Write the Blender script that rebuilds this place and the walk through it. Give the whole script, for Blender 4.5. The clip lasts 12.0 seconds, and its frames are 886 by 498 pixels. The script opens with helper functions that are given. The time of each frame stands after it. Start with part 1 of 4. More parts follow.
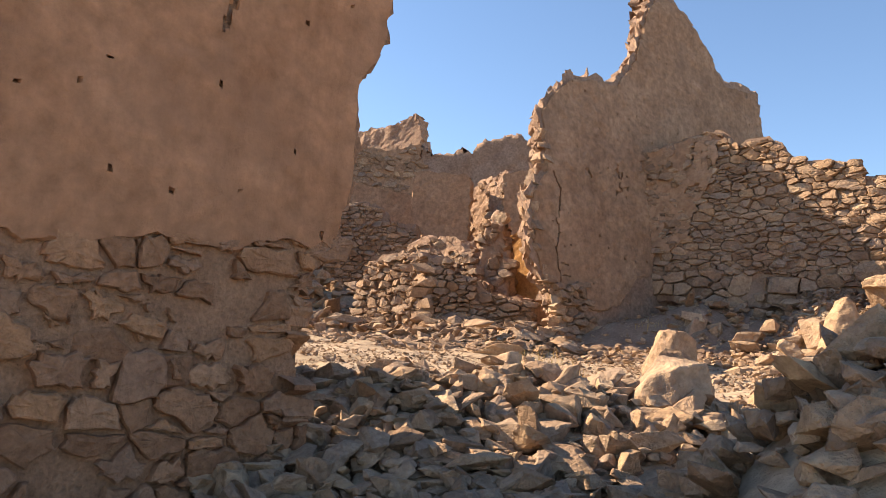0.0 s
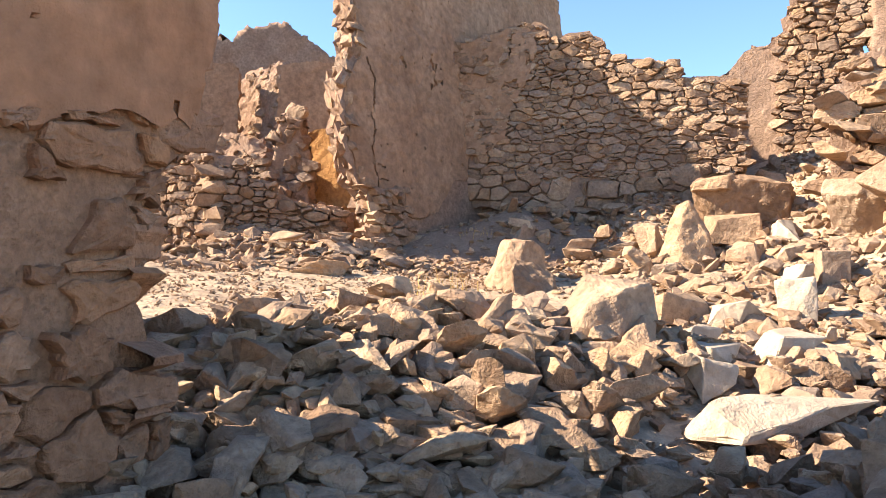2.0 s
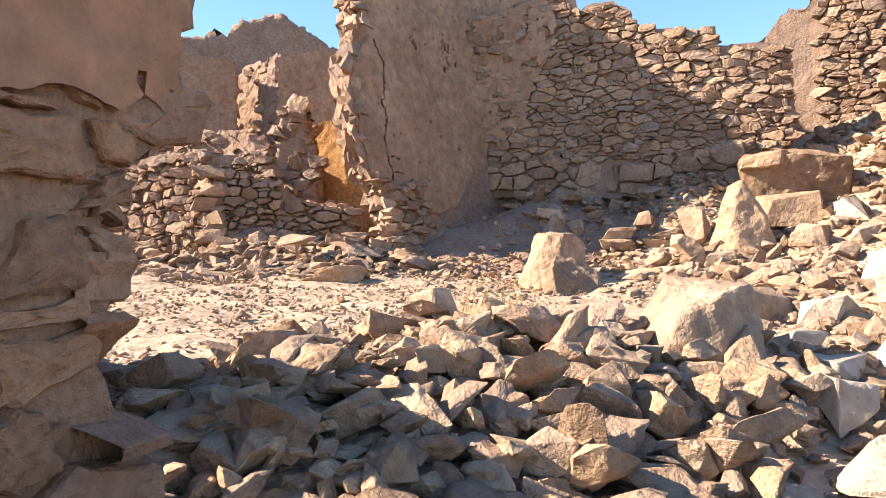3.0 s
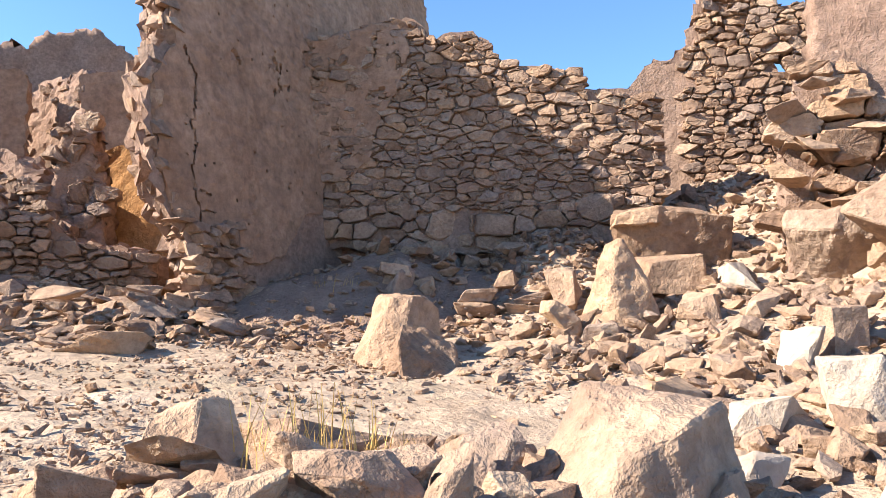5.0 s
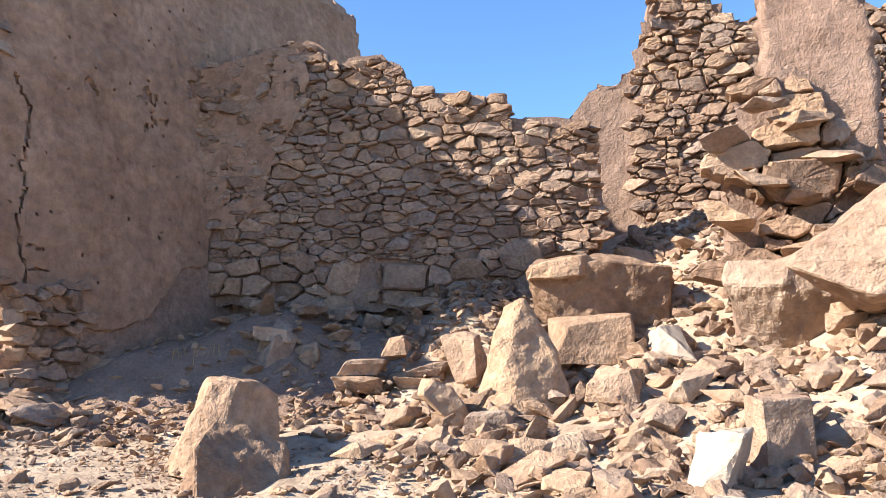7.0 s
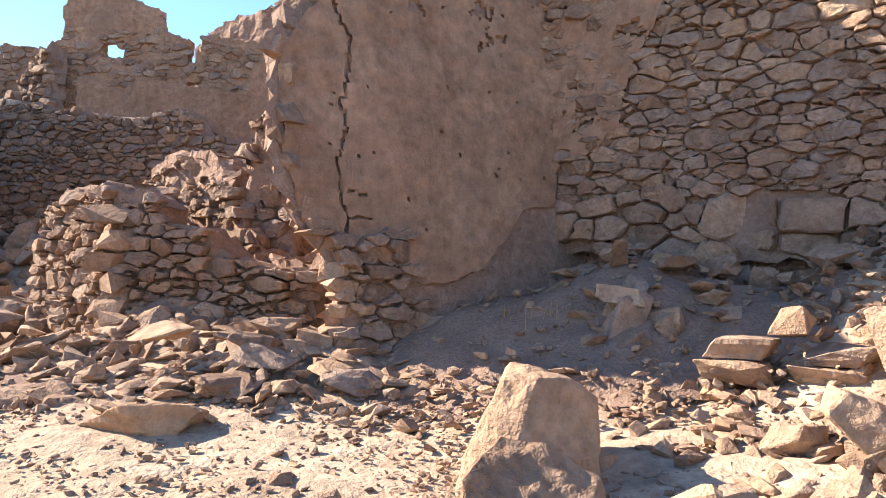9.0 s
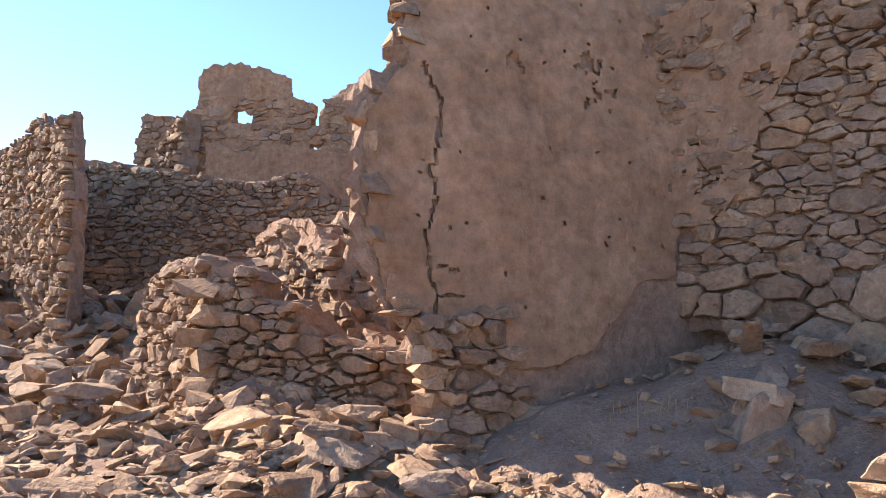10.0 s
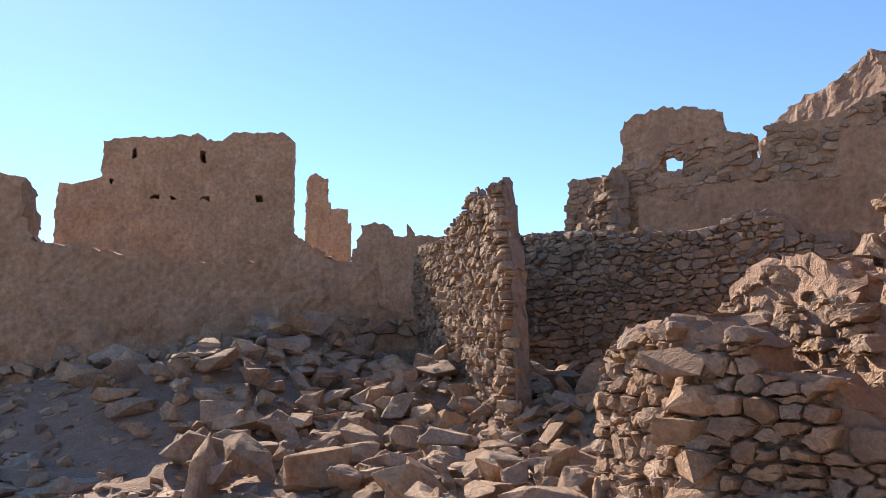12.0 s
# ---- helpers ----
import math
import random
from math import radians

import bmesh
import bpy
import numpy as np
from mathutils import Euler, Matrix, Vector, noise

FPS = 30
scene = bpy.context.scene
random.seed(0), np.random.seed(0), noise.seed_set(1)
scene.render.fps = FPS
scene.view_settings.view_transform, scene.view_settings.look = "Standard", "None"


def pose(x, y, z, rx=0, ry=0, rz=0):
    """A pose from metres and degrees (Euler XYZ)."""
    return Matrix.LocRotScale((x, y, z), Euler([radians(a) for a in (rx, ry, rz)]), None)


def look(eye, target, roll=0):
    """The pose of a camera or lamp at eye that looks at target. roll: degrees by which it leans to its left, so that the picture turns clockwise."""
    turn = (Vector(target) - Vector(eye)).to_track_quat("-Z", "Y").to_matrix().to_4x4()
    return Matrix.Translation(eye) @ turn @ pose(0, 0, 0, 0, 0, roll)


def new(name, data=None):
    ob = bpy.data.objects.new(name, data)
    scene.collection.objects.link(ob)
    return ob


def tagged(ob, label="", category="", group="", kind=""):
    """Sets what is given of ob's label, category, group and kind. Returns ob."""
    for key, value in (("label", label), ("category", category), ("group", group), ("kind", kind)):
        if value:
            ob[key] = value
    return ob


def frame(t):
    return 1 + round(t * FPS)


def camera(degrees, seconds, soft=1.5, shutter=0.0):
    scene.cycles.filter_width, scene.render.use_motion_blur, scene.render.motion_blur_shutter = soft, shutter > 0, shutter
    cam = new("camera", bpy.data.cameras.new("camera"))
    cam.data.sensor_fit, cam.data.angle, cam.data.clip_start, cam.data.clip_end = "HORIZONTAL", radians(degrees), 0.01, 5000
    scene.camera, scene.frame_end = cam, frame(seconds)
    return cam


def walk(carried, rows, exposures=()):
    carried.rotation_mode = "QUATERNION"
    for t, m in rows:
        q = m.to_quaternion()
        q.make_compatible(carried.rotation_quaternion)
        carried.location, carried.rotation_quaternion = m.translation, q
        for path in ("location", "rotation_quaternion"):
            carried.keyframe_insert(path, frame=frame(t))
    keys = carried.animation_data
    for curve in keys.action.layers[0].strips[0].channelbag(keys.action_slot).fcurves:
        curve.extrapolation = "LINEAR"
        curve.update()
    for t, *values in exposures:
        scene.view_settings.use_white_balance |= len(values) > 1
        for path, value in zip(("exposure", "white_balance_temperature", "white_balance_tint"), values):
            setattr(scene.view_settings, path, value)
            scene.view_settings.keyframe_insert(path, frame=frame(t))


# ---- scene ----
cam = camera(59.1, 12.0, soft=0.9)
METRES, EYE, TILT, LEAN, TURN = 10.5, 1.5, 8.6, -4.0, 0.0
ROWS = [
    (0.0, 0.0, 0.0, 0.0, -0.0, 0.0, 0.0),
    (0.5, -0.0287, 0.0389, 0.0008, -5.85, -0.29, -1.03),
    (1.0, -0.0515, 0.0828, -0.0026, -9.06, -2.74, 4.97),
    (1.5, -0.0714, 0.1193, -0.0033, -14.95, -3.76, 0.91),
    (2.0, -0.0755, 0.1656, -0.0085, -19.09, -6.78, -0.52),
    (2.5, -0.0706, 0.2117, -0.0053, -17.85, -7.13, 2.05),
    (4.5, -0.0354, 0.3639, -0.0299, -27.84, -8.04, -0.18),
    (5.0, 0.0004, 0.3964, -0.0223, -30.34, -3.79, -0.85),
    (5.5, 0.0373, 0.4151, -0.0143, -30.75, -0.53, -1.04),
    (6.0, 0.0804, 0.4292, -0.0185, -32.22, 1.87, -1.62),
    (6.5, 0.1153, 0.4401, -0.0153, -32.89, 0.68, -0.72),
    (8.5, 0.2175, 0.5391, -0.0057, -7.92, -5.8, 2.7),
    (9.0, 0.2278, 0.5825, -0.0082, -0.74, -5.82, 3.01),
    (9.5, 0.2377, 0.608, 0.0007, 4.18, -3.87, 3.58),
    (10.0, 0.2483, 0.6382, 0.0039, 8.75, -1.52, 3.92),
    (10.5, 0.2241, 0.672, 0.0025, 11.71, 1.71, 3.0),
    (11.0, 0.2016, 0.7128, 0.0007, 18.86, 3.15, 5.32),
    (11.5, 0.1813, 0.7456, 0.002, 28.43, 5.11, 8.85),
    (12.0, 0.1531, 0.7835, 0.0024, 39.76, 6.75, 9.1),
]
EXPOSURES = [(0.0, 1.36, 8700, 14), (1.0, 1.72, 8500, 13), (2.5, 1.8, 7500, 12), (4.5, 1.64, 6950, 12), (5.5, 1.48, 6450, 10), (6.5, 1.46, 6450, 10), (8.5, 1.74, 6900, 13), (9.5, 1.8, 7200, 15), (11.0, 1.52, 7300, 15), (12.0, 1.22, 7200, 15)]
walk(cam, [(t, pose(0, 0, EYE, TILT, LEAN, TURN) @ pose(METRES * x, METRES * y, METRES * z, 90 + pitch, roll, yaw)) for t, x, y, z, yaw, pitch, roll in ROWS], EXPOSURES)

# ---- light ----
SUN_EL, SUN_AZ = 32.0, 72.0  # azimuth: degrees to the left of +y
sun_way = Vector((-math.sin(radians(SUN_AZ)) * math.cos(radians(SUN_EL)), math.cos(radians(SUN_AZ)) * math.cos(radians(SUN_EL)), math.sin(radians(SUN_EL))))
world = bpy.data.worlds.new("sky")
scene.world = world
world.use_nodes = True
wn = world.node_tree.nodes
sky = wn.new("ShaderNodeTexSky")
sky.sky_type = "NISHITA"
sky.sun_disc = False
sky.sun_elevation = radians(SUN_EL)
sky.sun_rotation = radians(-SUN_AZ)
sky.altitude = 1300
sky.air_density, sky.dust_density, sky.ozone_density = 1.0, 0.08, 5.0
wn["Background"].inputs[1].default_value = 0.12
deep = wn.new("ShaderNodeHueSaturation")
deep.inputs["Saturation"].default_value = 1.06
world.node_tree.links.new(sky.outputs[0], deep.inputs["Color"])
world.node_tree.links.new(deep.outputs[0], wn["Background"].inputs[0])
sun = new("sun", bpy.data.lights.new("sun", "SUN"))
sun.data.energy, sun.data.angle, sun.data.color = 5.0, radians(0.55), (1.0, 0.93, 0.82)
sun.matrix_world = look((0, 0, 0), -sun_way)

rng = random.Random(7)


# ---- materials ----
def material(name, dark, light, scale=3.0, bump=0.5, fine=60.0, rough=0.95, spread="", stain=None, grime=0.5, streak=0.0):
    """Mineral surface: two sizes of mottling, a shift of tone per piece, grain and pitting as bump."""
    m = bpy.data.materials.new(name)
    m.use_nodes = True
    t = m.node_tree
    n, l = t.nodes, t.links
    bsdf = n["Principled BSDF"]
    bsdf.inputs["Roughness"].default_value = rough
    bsdf.inputs["Specular IOR Level"].default_value = 0.15
    geo = n.new("ShaderNodeNewGeometry")

    def tex(s, detail, stretch=(1, 1, 1)):
        mp = n.new("ShaderNodeMapping")
        mp.inputs["Scale"].default_value = stretch
        l.new(geo.outputs["Position"], mp.inputs["Vector"])
        k = n.new("ShaderNodeTexNoise")
        k.inputs["Scale"].default_value = s
        k.inputs["Detail"].default_value = detail
        k.inputs["Roughness"].default_value = 0.65
        l.new(mp.outputs[0], k.inputs["Vector"])
        return k.outputs["Fac"]

    def mix(kind, fac, a, b):
        k = n.new("ShaderNodeMix")
        k.data_type, k.blend_type = "RGBA", kind
        for sock, v in ((k.inputs["Factor"], fac), (k.inputs["A"], a), (k.inputs["B"], b)):
            if isinstance(v, (int, float)):
                sock.default_value = v
            elif isinstance(v, tuple):
                sock.default_value = (*v, 1.0)
            else:
                l.new(v, sock)
        return k.outputs["Result"]

    def ramp(fac, lo, hi):
        k = n.new("ShaderNodeMapRange")
        k.inputs["From Min"].default_value, k.inputs["From Max"].default_value = lo, hi
        l.new(fac, k.inputs["Value"])
        return k.outputs[0]

    big, small, grain = tex(scale, 5), tex(scale * 6, 4), tex(fine, 3)
    col = mix("MIX", ramp(big, 0.3, 0.7), dark, light)
    col = mix("OVERLAY", grime, col, mix("MIX", ramp(small, 0.3, 0.7), (0.3, 0.3, 0.3), (0.68, 0.68, 0.68)))
    if stain:
        col = mix("MIX", ramp(tex(scale * 0.6, 4), 0.55, 0.75), col, stain)
    if streak:
        run = ramp(tex(2.2, 4, (3.0, 3.0, 0.35)), 0.5, 0.75)
        k = n.new("ShaderNodeMath")
        k.operation = "MULTIPLY"
        l.new(run, k.inputs[0])
        k.inputs[1].default_value = streak
        col = mix("MULTIPLY", k.outputs[0], col, (0.62, 0.6, 0.58))
    if spread:
        if spread == "object":
            src = n.new("ShaderNodeObjectInfo").outputs["Random"]
        else:
            src = geo.outputs["Random Per Island"]
        cr = n.new("ShaderNodeValToRGB")
        cr.color_ramp.elements[0].color = (0.7, 0.63, 0.58, 1)
        cr.color_ramp.elements[1].color = (1.2, 1.18, 1.12, 1)
        for p, c in ((0.25, (0.9, 0.82, 0.74, 1)), (0.5, (1.05, 0.98, 0.9, 1)), (0.7, (0.86, 0.86, 0.88, 1)), (0.85, (1.12, 1.0, 0.84, 1))):
            cr.color_ramp.elements.new(p).color = c
        l.new(src, cr.inputs[0])
        col = mix("MULTIPLY", 1.0, col, cr.outputs[0])
    l.new(col, bsdf.inputs["Base Color"])
    add = n.new("ShaderNodeMath")
    add.operation = "MULTIPLY_ADD"
    l.new(grain, add.inputs[0])
    add.inputs[1].default_value = 0.4
    l.new(small, add.inputs[2])
    bp = n.new("ShaderNodeBump")
    bp.inputs["Strength"].default_value = bump
    bp.inputs["Distance"].default_value = 0.03
    l.new(add.outputs[0], bp.inputs["Height"])
    l.new(bp.outputs[0], bsdf.inputs["Normal"])
    return m


PLASTER = material("earth_plaster", (0.275, 0.16, 0.1), (0.395, 0.247, 0.16), 1.6, 0.85, 70, grime=0.75, streak=0.45, stain=(0.25, 0.158, 0.108))
# REDPLASTER, REDMUD, MUDSTONE: redder mud, also brightened in colour for bounced light.
REDPLASTER = material("reddish_plaster", (0.35, 0.17, 0.095), (0.46, 0.24, 0.142), 1.3, 0.7, 90, grime=0.6, streak=0.35, stain=(0.32, 0.17, 0.106))
EARTH = material("rammed_earth", (0.25, 0.156, 0.112), (0.365, 0.246, 0.182), 2.5, 1.0, 60, grime=0.7)
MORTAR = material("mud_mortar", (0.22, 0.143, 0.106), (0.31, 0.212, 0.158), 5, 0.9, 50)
REDMUD = material("reddish_mortar", (0.29, 0.156, 0.097), (0.385, 0.218, 0.138), 5, 1.0, 50, grime=0.7)
# Earth with warm bounced light put into its base colour.
BOUNCE_EARTH = material("bounce_tinted_earth", (0.36, 0.18, 0.075), (0.47, 0.26, 0.115), 3, 0.9, 60, grime=0.7)
MUDSTONE = material("mud_stained_stone", (0.3, 0.163, 0.104), (0.41, 0.24, 0.158), 4, 0.9, 70, spread="object", grime=0.65)
STONE = material("wall_stone", (0.25, 0.172, 0.13), (0.39, 0.288, 0.218), 4, 0.9, 70, spread="object", stain=(0.25, 0.17, 0.135), grime=0.65)
STONES = material("rubble_stone", (0.265, 0.182, 0.136), (0.415, 0.308, 0.228), 4, 0.9, 70, spread="island", stain=(0.25, 0.178, 0.14), grime=0.65)
BOULDER = material("boulder_stone", (0.275, 0.185, 0.133), (0.425, 0.312, 0.226), 2.5, 1.0, 50, spread="object", stain=(0.25, 0.176, 0.136), grime=0.7)
PALE = material("pale_stone", (0.36, 0.28, 0.215), (0.47, 0.38, 0.3), 3, 0.65, 60, stain=(0.34, 0.25, 0.19), grime=0.4)
SAND = material("dusty_ground", (0.31, 0.222, 0.155), (0.47, 0.357, 0.258), 1.6, 1.0, 35, grime=0.75, stain=(0.335, 0.255, 0.172))
STRAW = material("dry_grass", (0.42, 0.26, 0.08), (0.55, 0.37, 0.14), 8, 0.1, 60)


# ---- building blocks ----
def curve_at(pts, v):
    if v <= pts[0][0]:
        return pts[0][1]
    for (a, p), (b, q) in zip(pts, pts[1:]):
        if v <= b:
            return p + (q - p) * (v - a) / max(b - a, 1e-6)
    return pts[-1][1]


def rough_noise(p, size, detail=3):
    return noise.fractal(Vector(p) / size, 1.0, 2.0, detail)


def mesh_of(name, verts, faces, mat, smooth=False):
    me = bpy.data.meshes.new(name)
    me.from_pydata(verts, [], faces)
    me.materials.append(mat)
    if smooth:
        me.polygons.foreach_set("use_smooth", [True] * len(me.polygons))
    me.update()
    return me


def part(name, data, parent, label="", m=None):
    ob = new(name, data)
    ob.parent = parent
    if m is not None:
        ob.matrix_basis = m
    return tagged(ob, label) if label else ob


class Plan:
    """A standing wall face from plan point a (left) to b (right); s runs along it, d goes into the wall, lean tips it back."""

    def __init__(self, a, b, top, left=None, right=None, bottom=None, lean=0.0, z0=0.0, holes=()):
        self.a, self.b = Vector(a), Vector(b)
        self.u = (self.b - self.a).normalized()
        self.n = Vector((-self.u.y, self.u.x))
        self.length = (self.b - self.a).length
        self.top, self.left, self.right = top, left or [(0, 0.0)], right or [(0, self.length)]
        self.bottom, self.lean, self.z0, self.holes = bottom, lean, z0, holes

    def at(self, s, z, d=0.0):
        p = self.a + self.u * s + self.n * (d + self.lean * (z - self.z0))
        return Vector((p.x, p.y, z))

    def inside(self, s, z, edge=0.0):
        if z > curve_at(self.top, s) - edge or s < curve_at(self.left, z) + edge or s > curve_at(self.right, z) - edge:
            return False
        if self.bottom and z < curve_at(self.bottom, s) + edge:
            return False
        return not any(h[0] < s < h[1] and h[2] < z < h[3] for h in self.holes)

    def turn(self):
        return math.degrees(math.atan2(self.u.y, self.u.x))


def wall_mesh(name, pl, base, thick, mat, step=0.1, rough=0.03, jag=0.08, d0=0.0, layers=3, smooth=False, splay=0.0, flare=0.0, gaps=None):
    """A worn wall body: front and back faces on a grid cut to the outline, with a ragged rim of its full thickness."""
    s_lo, s_hi = min(v for _, v in pl.left) - step, max(v for _, v in pl.right) + step
    z_hi = max(v for _, v in pl.top) + step
    if pl.bottom:
        base = min(base, min(v for _, v in pl.bottom))
    ns, nz = int((s_hi - s_lo) / step) + 1, int((z_hi - base) / step) + 1
    cells = set()
    for i in range(ns):
        for j in range(nz):
            sc, zc = s_lo + (i + 0.5) * step, base + (j + 0.5) * step
            if pl.inside(sc, zc) and not (gaps and gaps(sc, zc)):
                cells.add((i, j))
    verts, faces, index = [], [], {}

    def vert(i, j, k):
        key = (i, j, k)
        if key not in index:
            s, z = s_lo + i * step, base + j * step
            q = pl.at(s, z)
            edge = any(((i + x, j + y) in cells) != ((i, j) in cells) for x, y in ((-1, 0), (0, -1), (-1, -1)))
            if edge:
                j1, j2 = rough_noise(q * 1.0 + Vector((0, 0, k * 0.37)), 0.16), rough_noise(q + Vector((9, k * 0.53, 3)), 0.16)
                t = curve_at(pl.top, s)
                if abs(z - t) < step * 1.5:
                    z = t
                if pl.bottom and abs(z - curve_at(pl.bottom, s)) < step * 1.5:
                    z = curve_at(pl.bottom, s)
                for side in (pl.left, pl.right):
                    e = curve_at(side, z)
                    if abs(s - e) < step:
                        s = e
                if j > 0 or pl.bottom:
                    s, z = s + j1 * jag, z + j2 * jag
            d = d0 + thick * k / layers
            mid = 0.5 * (curve_at(pl.left, z) + curve_at(pl.right, z))
            s += (splay if s < mid else -flare) * thick * k / layers
            if k == 0:
                d += rough * (rough_noise(q, 0.55) + 0.35 * rough_noise(q, 0.12))
            elif k < layers and edge:
                d += jag * 0.5 * rough_noise(q + Vector((3, 5, k)), 0.2)
            index[key] = len(verts)
            verts.append(pl.at(s, z, d))
        return index[key]

    for i, j in sorted(cells):
        faces.append((vert(i, j, 0), vert(i + 1, j, 0), vert(i + 1, j + 1, 0), vert(i, j + 1, 0)))
        faces.append((vert(i, j, layers), vert(i, j + 1, layers), vert(i + 1, j + 1, layers), vert(i + 1, j, layers)))
        for dx, dy, p, q in ((-1, 0, (i, j + 1), (i, j)), (1, 0, (i + 1, j), (i + 1, j + 1)), (0, -1, (i, j), (i + 1, j)), (0, 1, (i + 1, j + 1), (i, j + 1))):
            if (i + dx, j + dy) not in cells:
                for k in range(layers):
                    faces.append((vert(*q, k), vert(*p, k), vert(*p, k + 1), vert(*q, k + 1)))
    return mesh_of(name, verts, faces, mat, smooth)


def roughen(bm, rounds, longest, size, seed):
    """Breaks a faceted rock's faces up: dents, ledges along one bedding direction, and pitting."""
    r = random.Random(seed + 5)
    bed = Vector((r.gauss(0, 0.5), r.gauss(0, 0.5), 1)).normalized()
    for _ in range(rounds):
        long = [e for e in bm.edges if e.calc_length() > longest * size]
        bmesh.ops.subdivide_edges(bm, edges=long, cuts=1)
        bmesh.ops.triangulate(bm, faces=bm.faces)
    bm.normal_update()
    for v in bm.verts:
        q = v.co / size + Vector((seed * 3.1, 0, 0))
        layer = 0.012 * noise.noise(Vector((0, seed, bed.dot(v.co) / size * 7)))
        v.co += v.normal * size * (0.045 * rough_noise(q, 0.45, 2) + 0.02 * rough_noise(q, 0.13, 2) + layer)


def rock_mesh(name, seed, mat, cut=0.3, extra=8, worn=False, taper=0.0):
    """An angular stone of unit size: a block with knocked-off corners, or a broken lump where cut is high; worn ones have chipped edges and pitted faces."""
    r = random.Random(seed)
    bm = bmesh.new()
    for x in (-1, 1):
        for y in (-1, 1):
            for z in (-1, 1):
                if r.random() < cut * 0.8:
                    continue
                f = 1 - taper * (z + 1) / 2
                p = Vector((x * (1 - r.uniform(0, cut)) * f, y * (1 - r.uniform(0, cut)) * f, z * (1 - r.uniform(0, cut))))
                bm.verts.new(p * 0.5)
    for i in range(extra):
        v = Vector((r.gauss(0, 1), r.gauss(0, 1), r.gauss(0, 1))).normalized()
        g = (abs(v.x) ** 3.2 + abs(v.y) ** 3.2 + abs(v.z) ** 3.2) ** (1 / 3.2)
        v = v / g * r.uniform(0.86, 1.04)
        f = 1 - taper * (v.z + 1) / 2
        bm.verts.new(Vector((v.x * f, v.y * f, v.z)) * 0.5)
    skew = Matrix(((1, r.gauss(0, 0.35 * cut), r.gauss(0, 0.45 * cut)), (0, 1, r.gauss(0, 0.45 * cut)), (0, r.gauss(0, 0.2 * cut), 1)))
    for v in bm.verts:
        v.co = skew @ v.co
    bmesh.ops.convex_hull(bm, input=bm.verts)
    bmesh.ops.delete(bm, geom=[v for v in bm.verts if not v.link_faces], context="VERTS")
    if worn:
        bmesh.ops.dissolve_limit(bm, angle_limit=radians(16), verts=bm.verts, edges=bm.edges)
        bmesh.ops.bevel(bm, geom=list(bm.edges), offset=0.018, segments=1, affect="EDGES", clamp_overlap=True)
        bmesh.ops.triangulate(bm, faces=bm.faces)
        roughen(bm, 2, 0.16, 1.0, seed)
    bmesh.ops.recalc_face_normals(bm, faces=bm.faces)
    me = bpy.data.meshes.new(name)
    bm.to_mesh(me)
    bm.free()
    me.materials.append(mat)
    return me


BLOCKS = [rock_mesh("stone", 100 + i, STONE, 0.4, 9) for i in range(16)]
ROCKS = [rock_mesh("rock", 300 + i, STONES, 0.55, 8) for i in range(20)]
FALLEN = [rock_mesh("fallen_stone", 500 + i, BOULDER, 0.6, 9, True) for i in range(22)]


def joined(name, seats, mat, shapes=None):
    """Many small stones as one mesh: seats are matrices."""
    vs, fs, base = [], [], 0
    shapes = shapes or ROCKS
    data = []
    for me in shapes:
        co = np.empty(len(me.vertices) * 3)
        me.vertices.foreach_get("co", co)
        data.append((co.reshape(-1, 3), [tuple(p.vertices) for p in me.polygons]))
    for i, m in enumerate(seats):
        co, pol = data[i % len(data)]
        w = np.array(m)
        vs.append(co @ w[:3, :3].T + w[:3, 3])
        fs.extend([tuple(v + base for v in p) for p in pol])
        base += len(co)
    return mesh_of(name, np.concatenate(vs).tolist(), fs, mat)


def seat(loc, turn, size, tilt=0.0, roll=0.0):
    return Matrix.LocRotScale(loc, Euler((radians(tilt), radians(roll), radians(turn))), Vector(size))


def pitted(lines, half, seed, rate, fine=(), patches=()):
    """Where plaster is gone: along crack lines, in stray pits and in broken patches (s, z, half width, half height)."""
    r = random.Random(seed)
    salt = r.random() * 100

    def gone(s, z):
        for line in (*lines, *fine):
            for (s0, z0), (s1, z1) in zip(line, line[1:]):
                dx, dz = s1 - s0, z1 - z0
                k = max(0.0, min(1.0, ((s - s0) * dx + (z - z0) * dz) / (dx * dx + dz * dz)))
                if math.hypot(s - s0 - k * dx, z - z0 - k * dz) < half * ((0.8 if line in lines else 0.5) + 0.6 * abs(rough_noise((s, z, salt), 0.1))):
                    return True
        for ps, pz, pw, ph in patches:
            q = ((s - ps) / pw) ** 2 + ((z - pz) / ph) ** 2
            if q < 1 and rough_noise((s, z, salt), 0.09) > 0.05 + 0.3 * q:
                return True
        return r.random() < rate

    return gone


def clip(poly, px, py, nx, ny):
    """The part of a polygon on the side of the line through (px, py) away from (nx, ny)."""
    out = []
    for k, (x0, y0) in enumerate(poly):
        x1, y1 = poly[(k + 1) % len(poly)]
        d0, d1 = (x0 - px) * nx + (y0 - py) * ny, (x1 - px) * nx + (y1 - py) * ny
        if d0 <= 0:
            out.append((x0, y0))
        if (d0 < 0 < d1) or (d1 < 0 < d0):
            f = d0 / (d0 - d1)
            out.append((x0 + (x1 - x0) * f, y0 + (y1 - y0) * f))
    return out


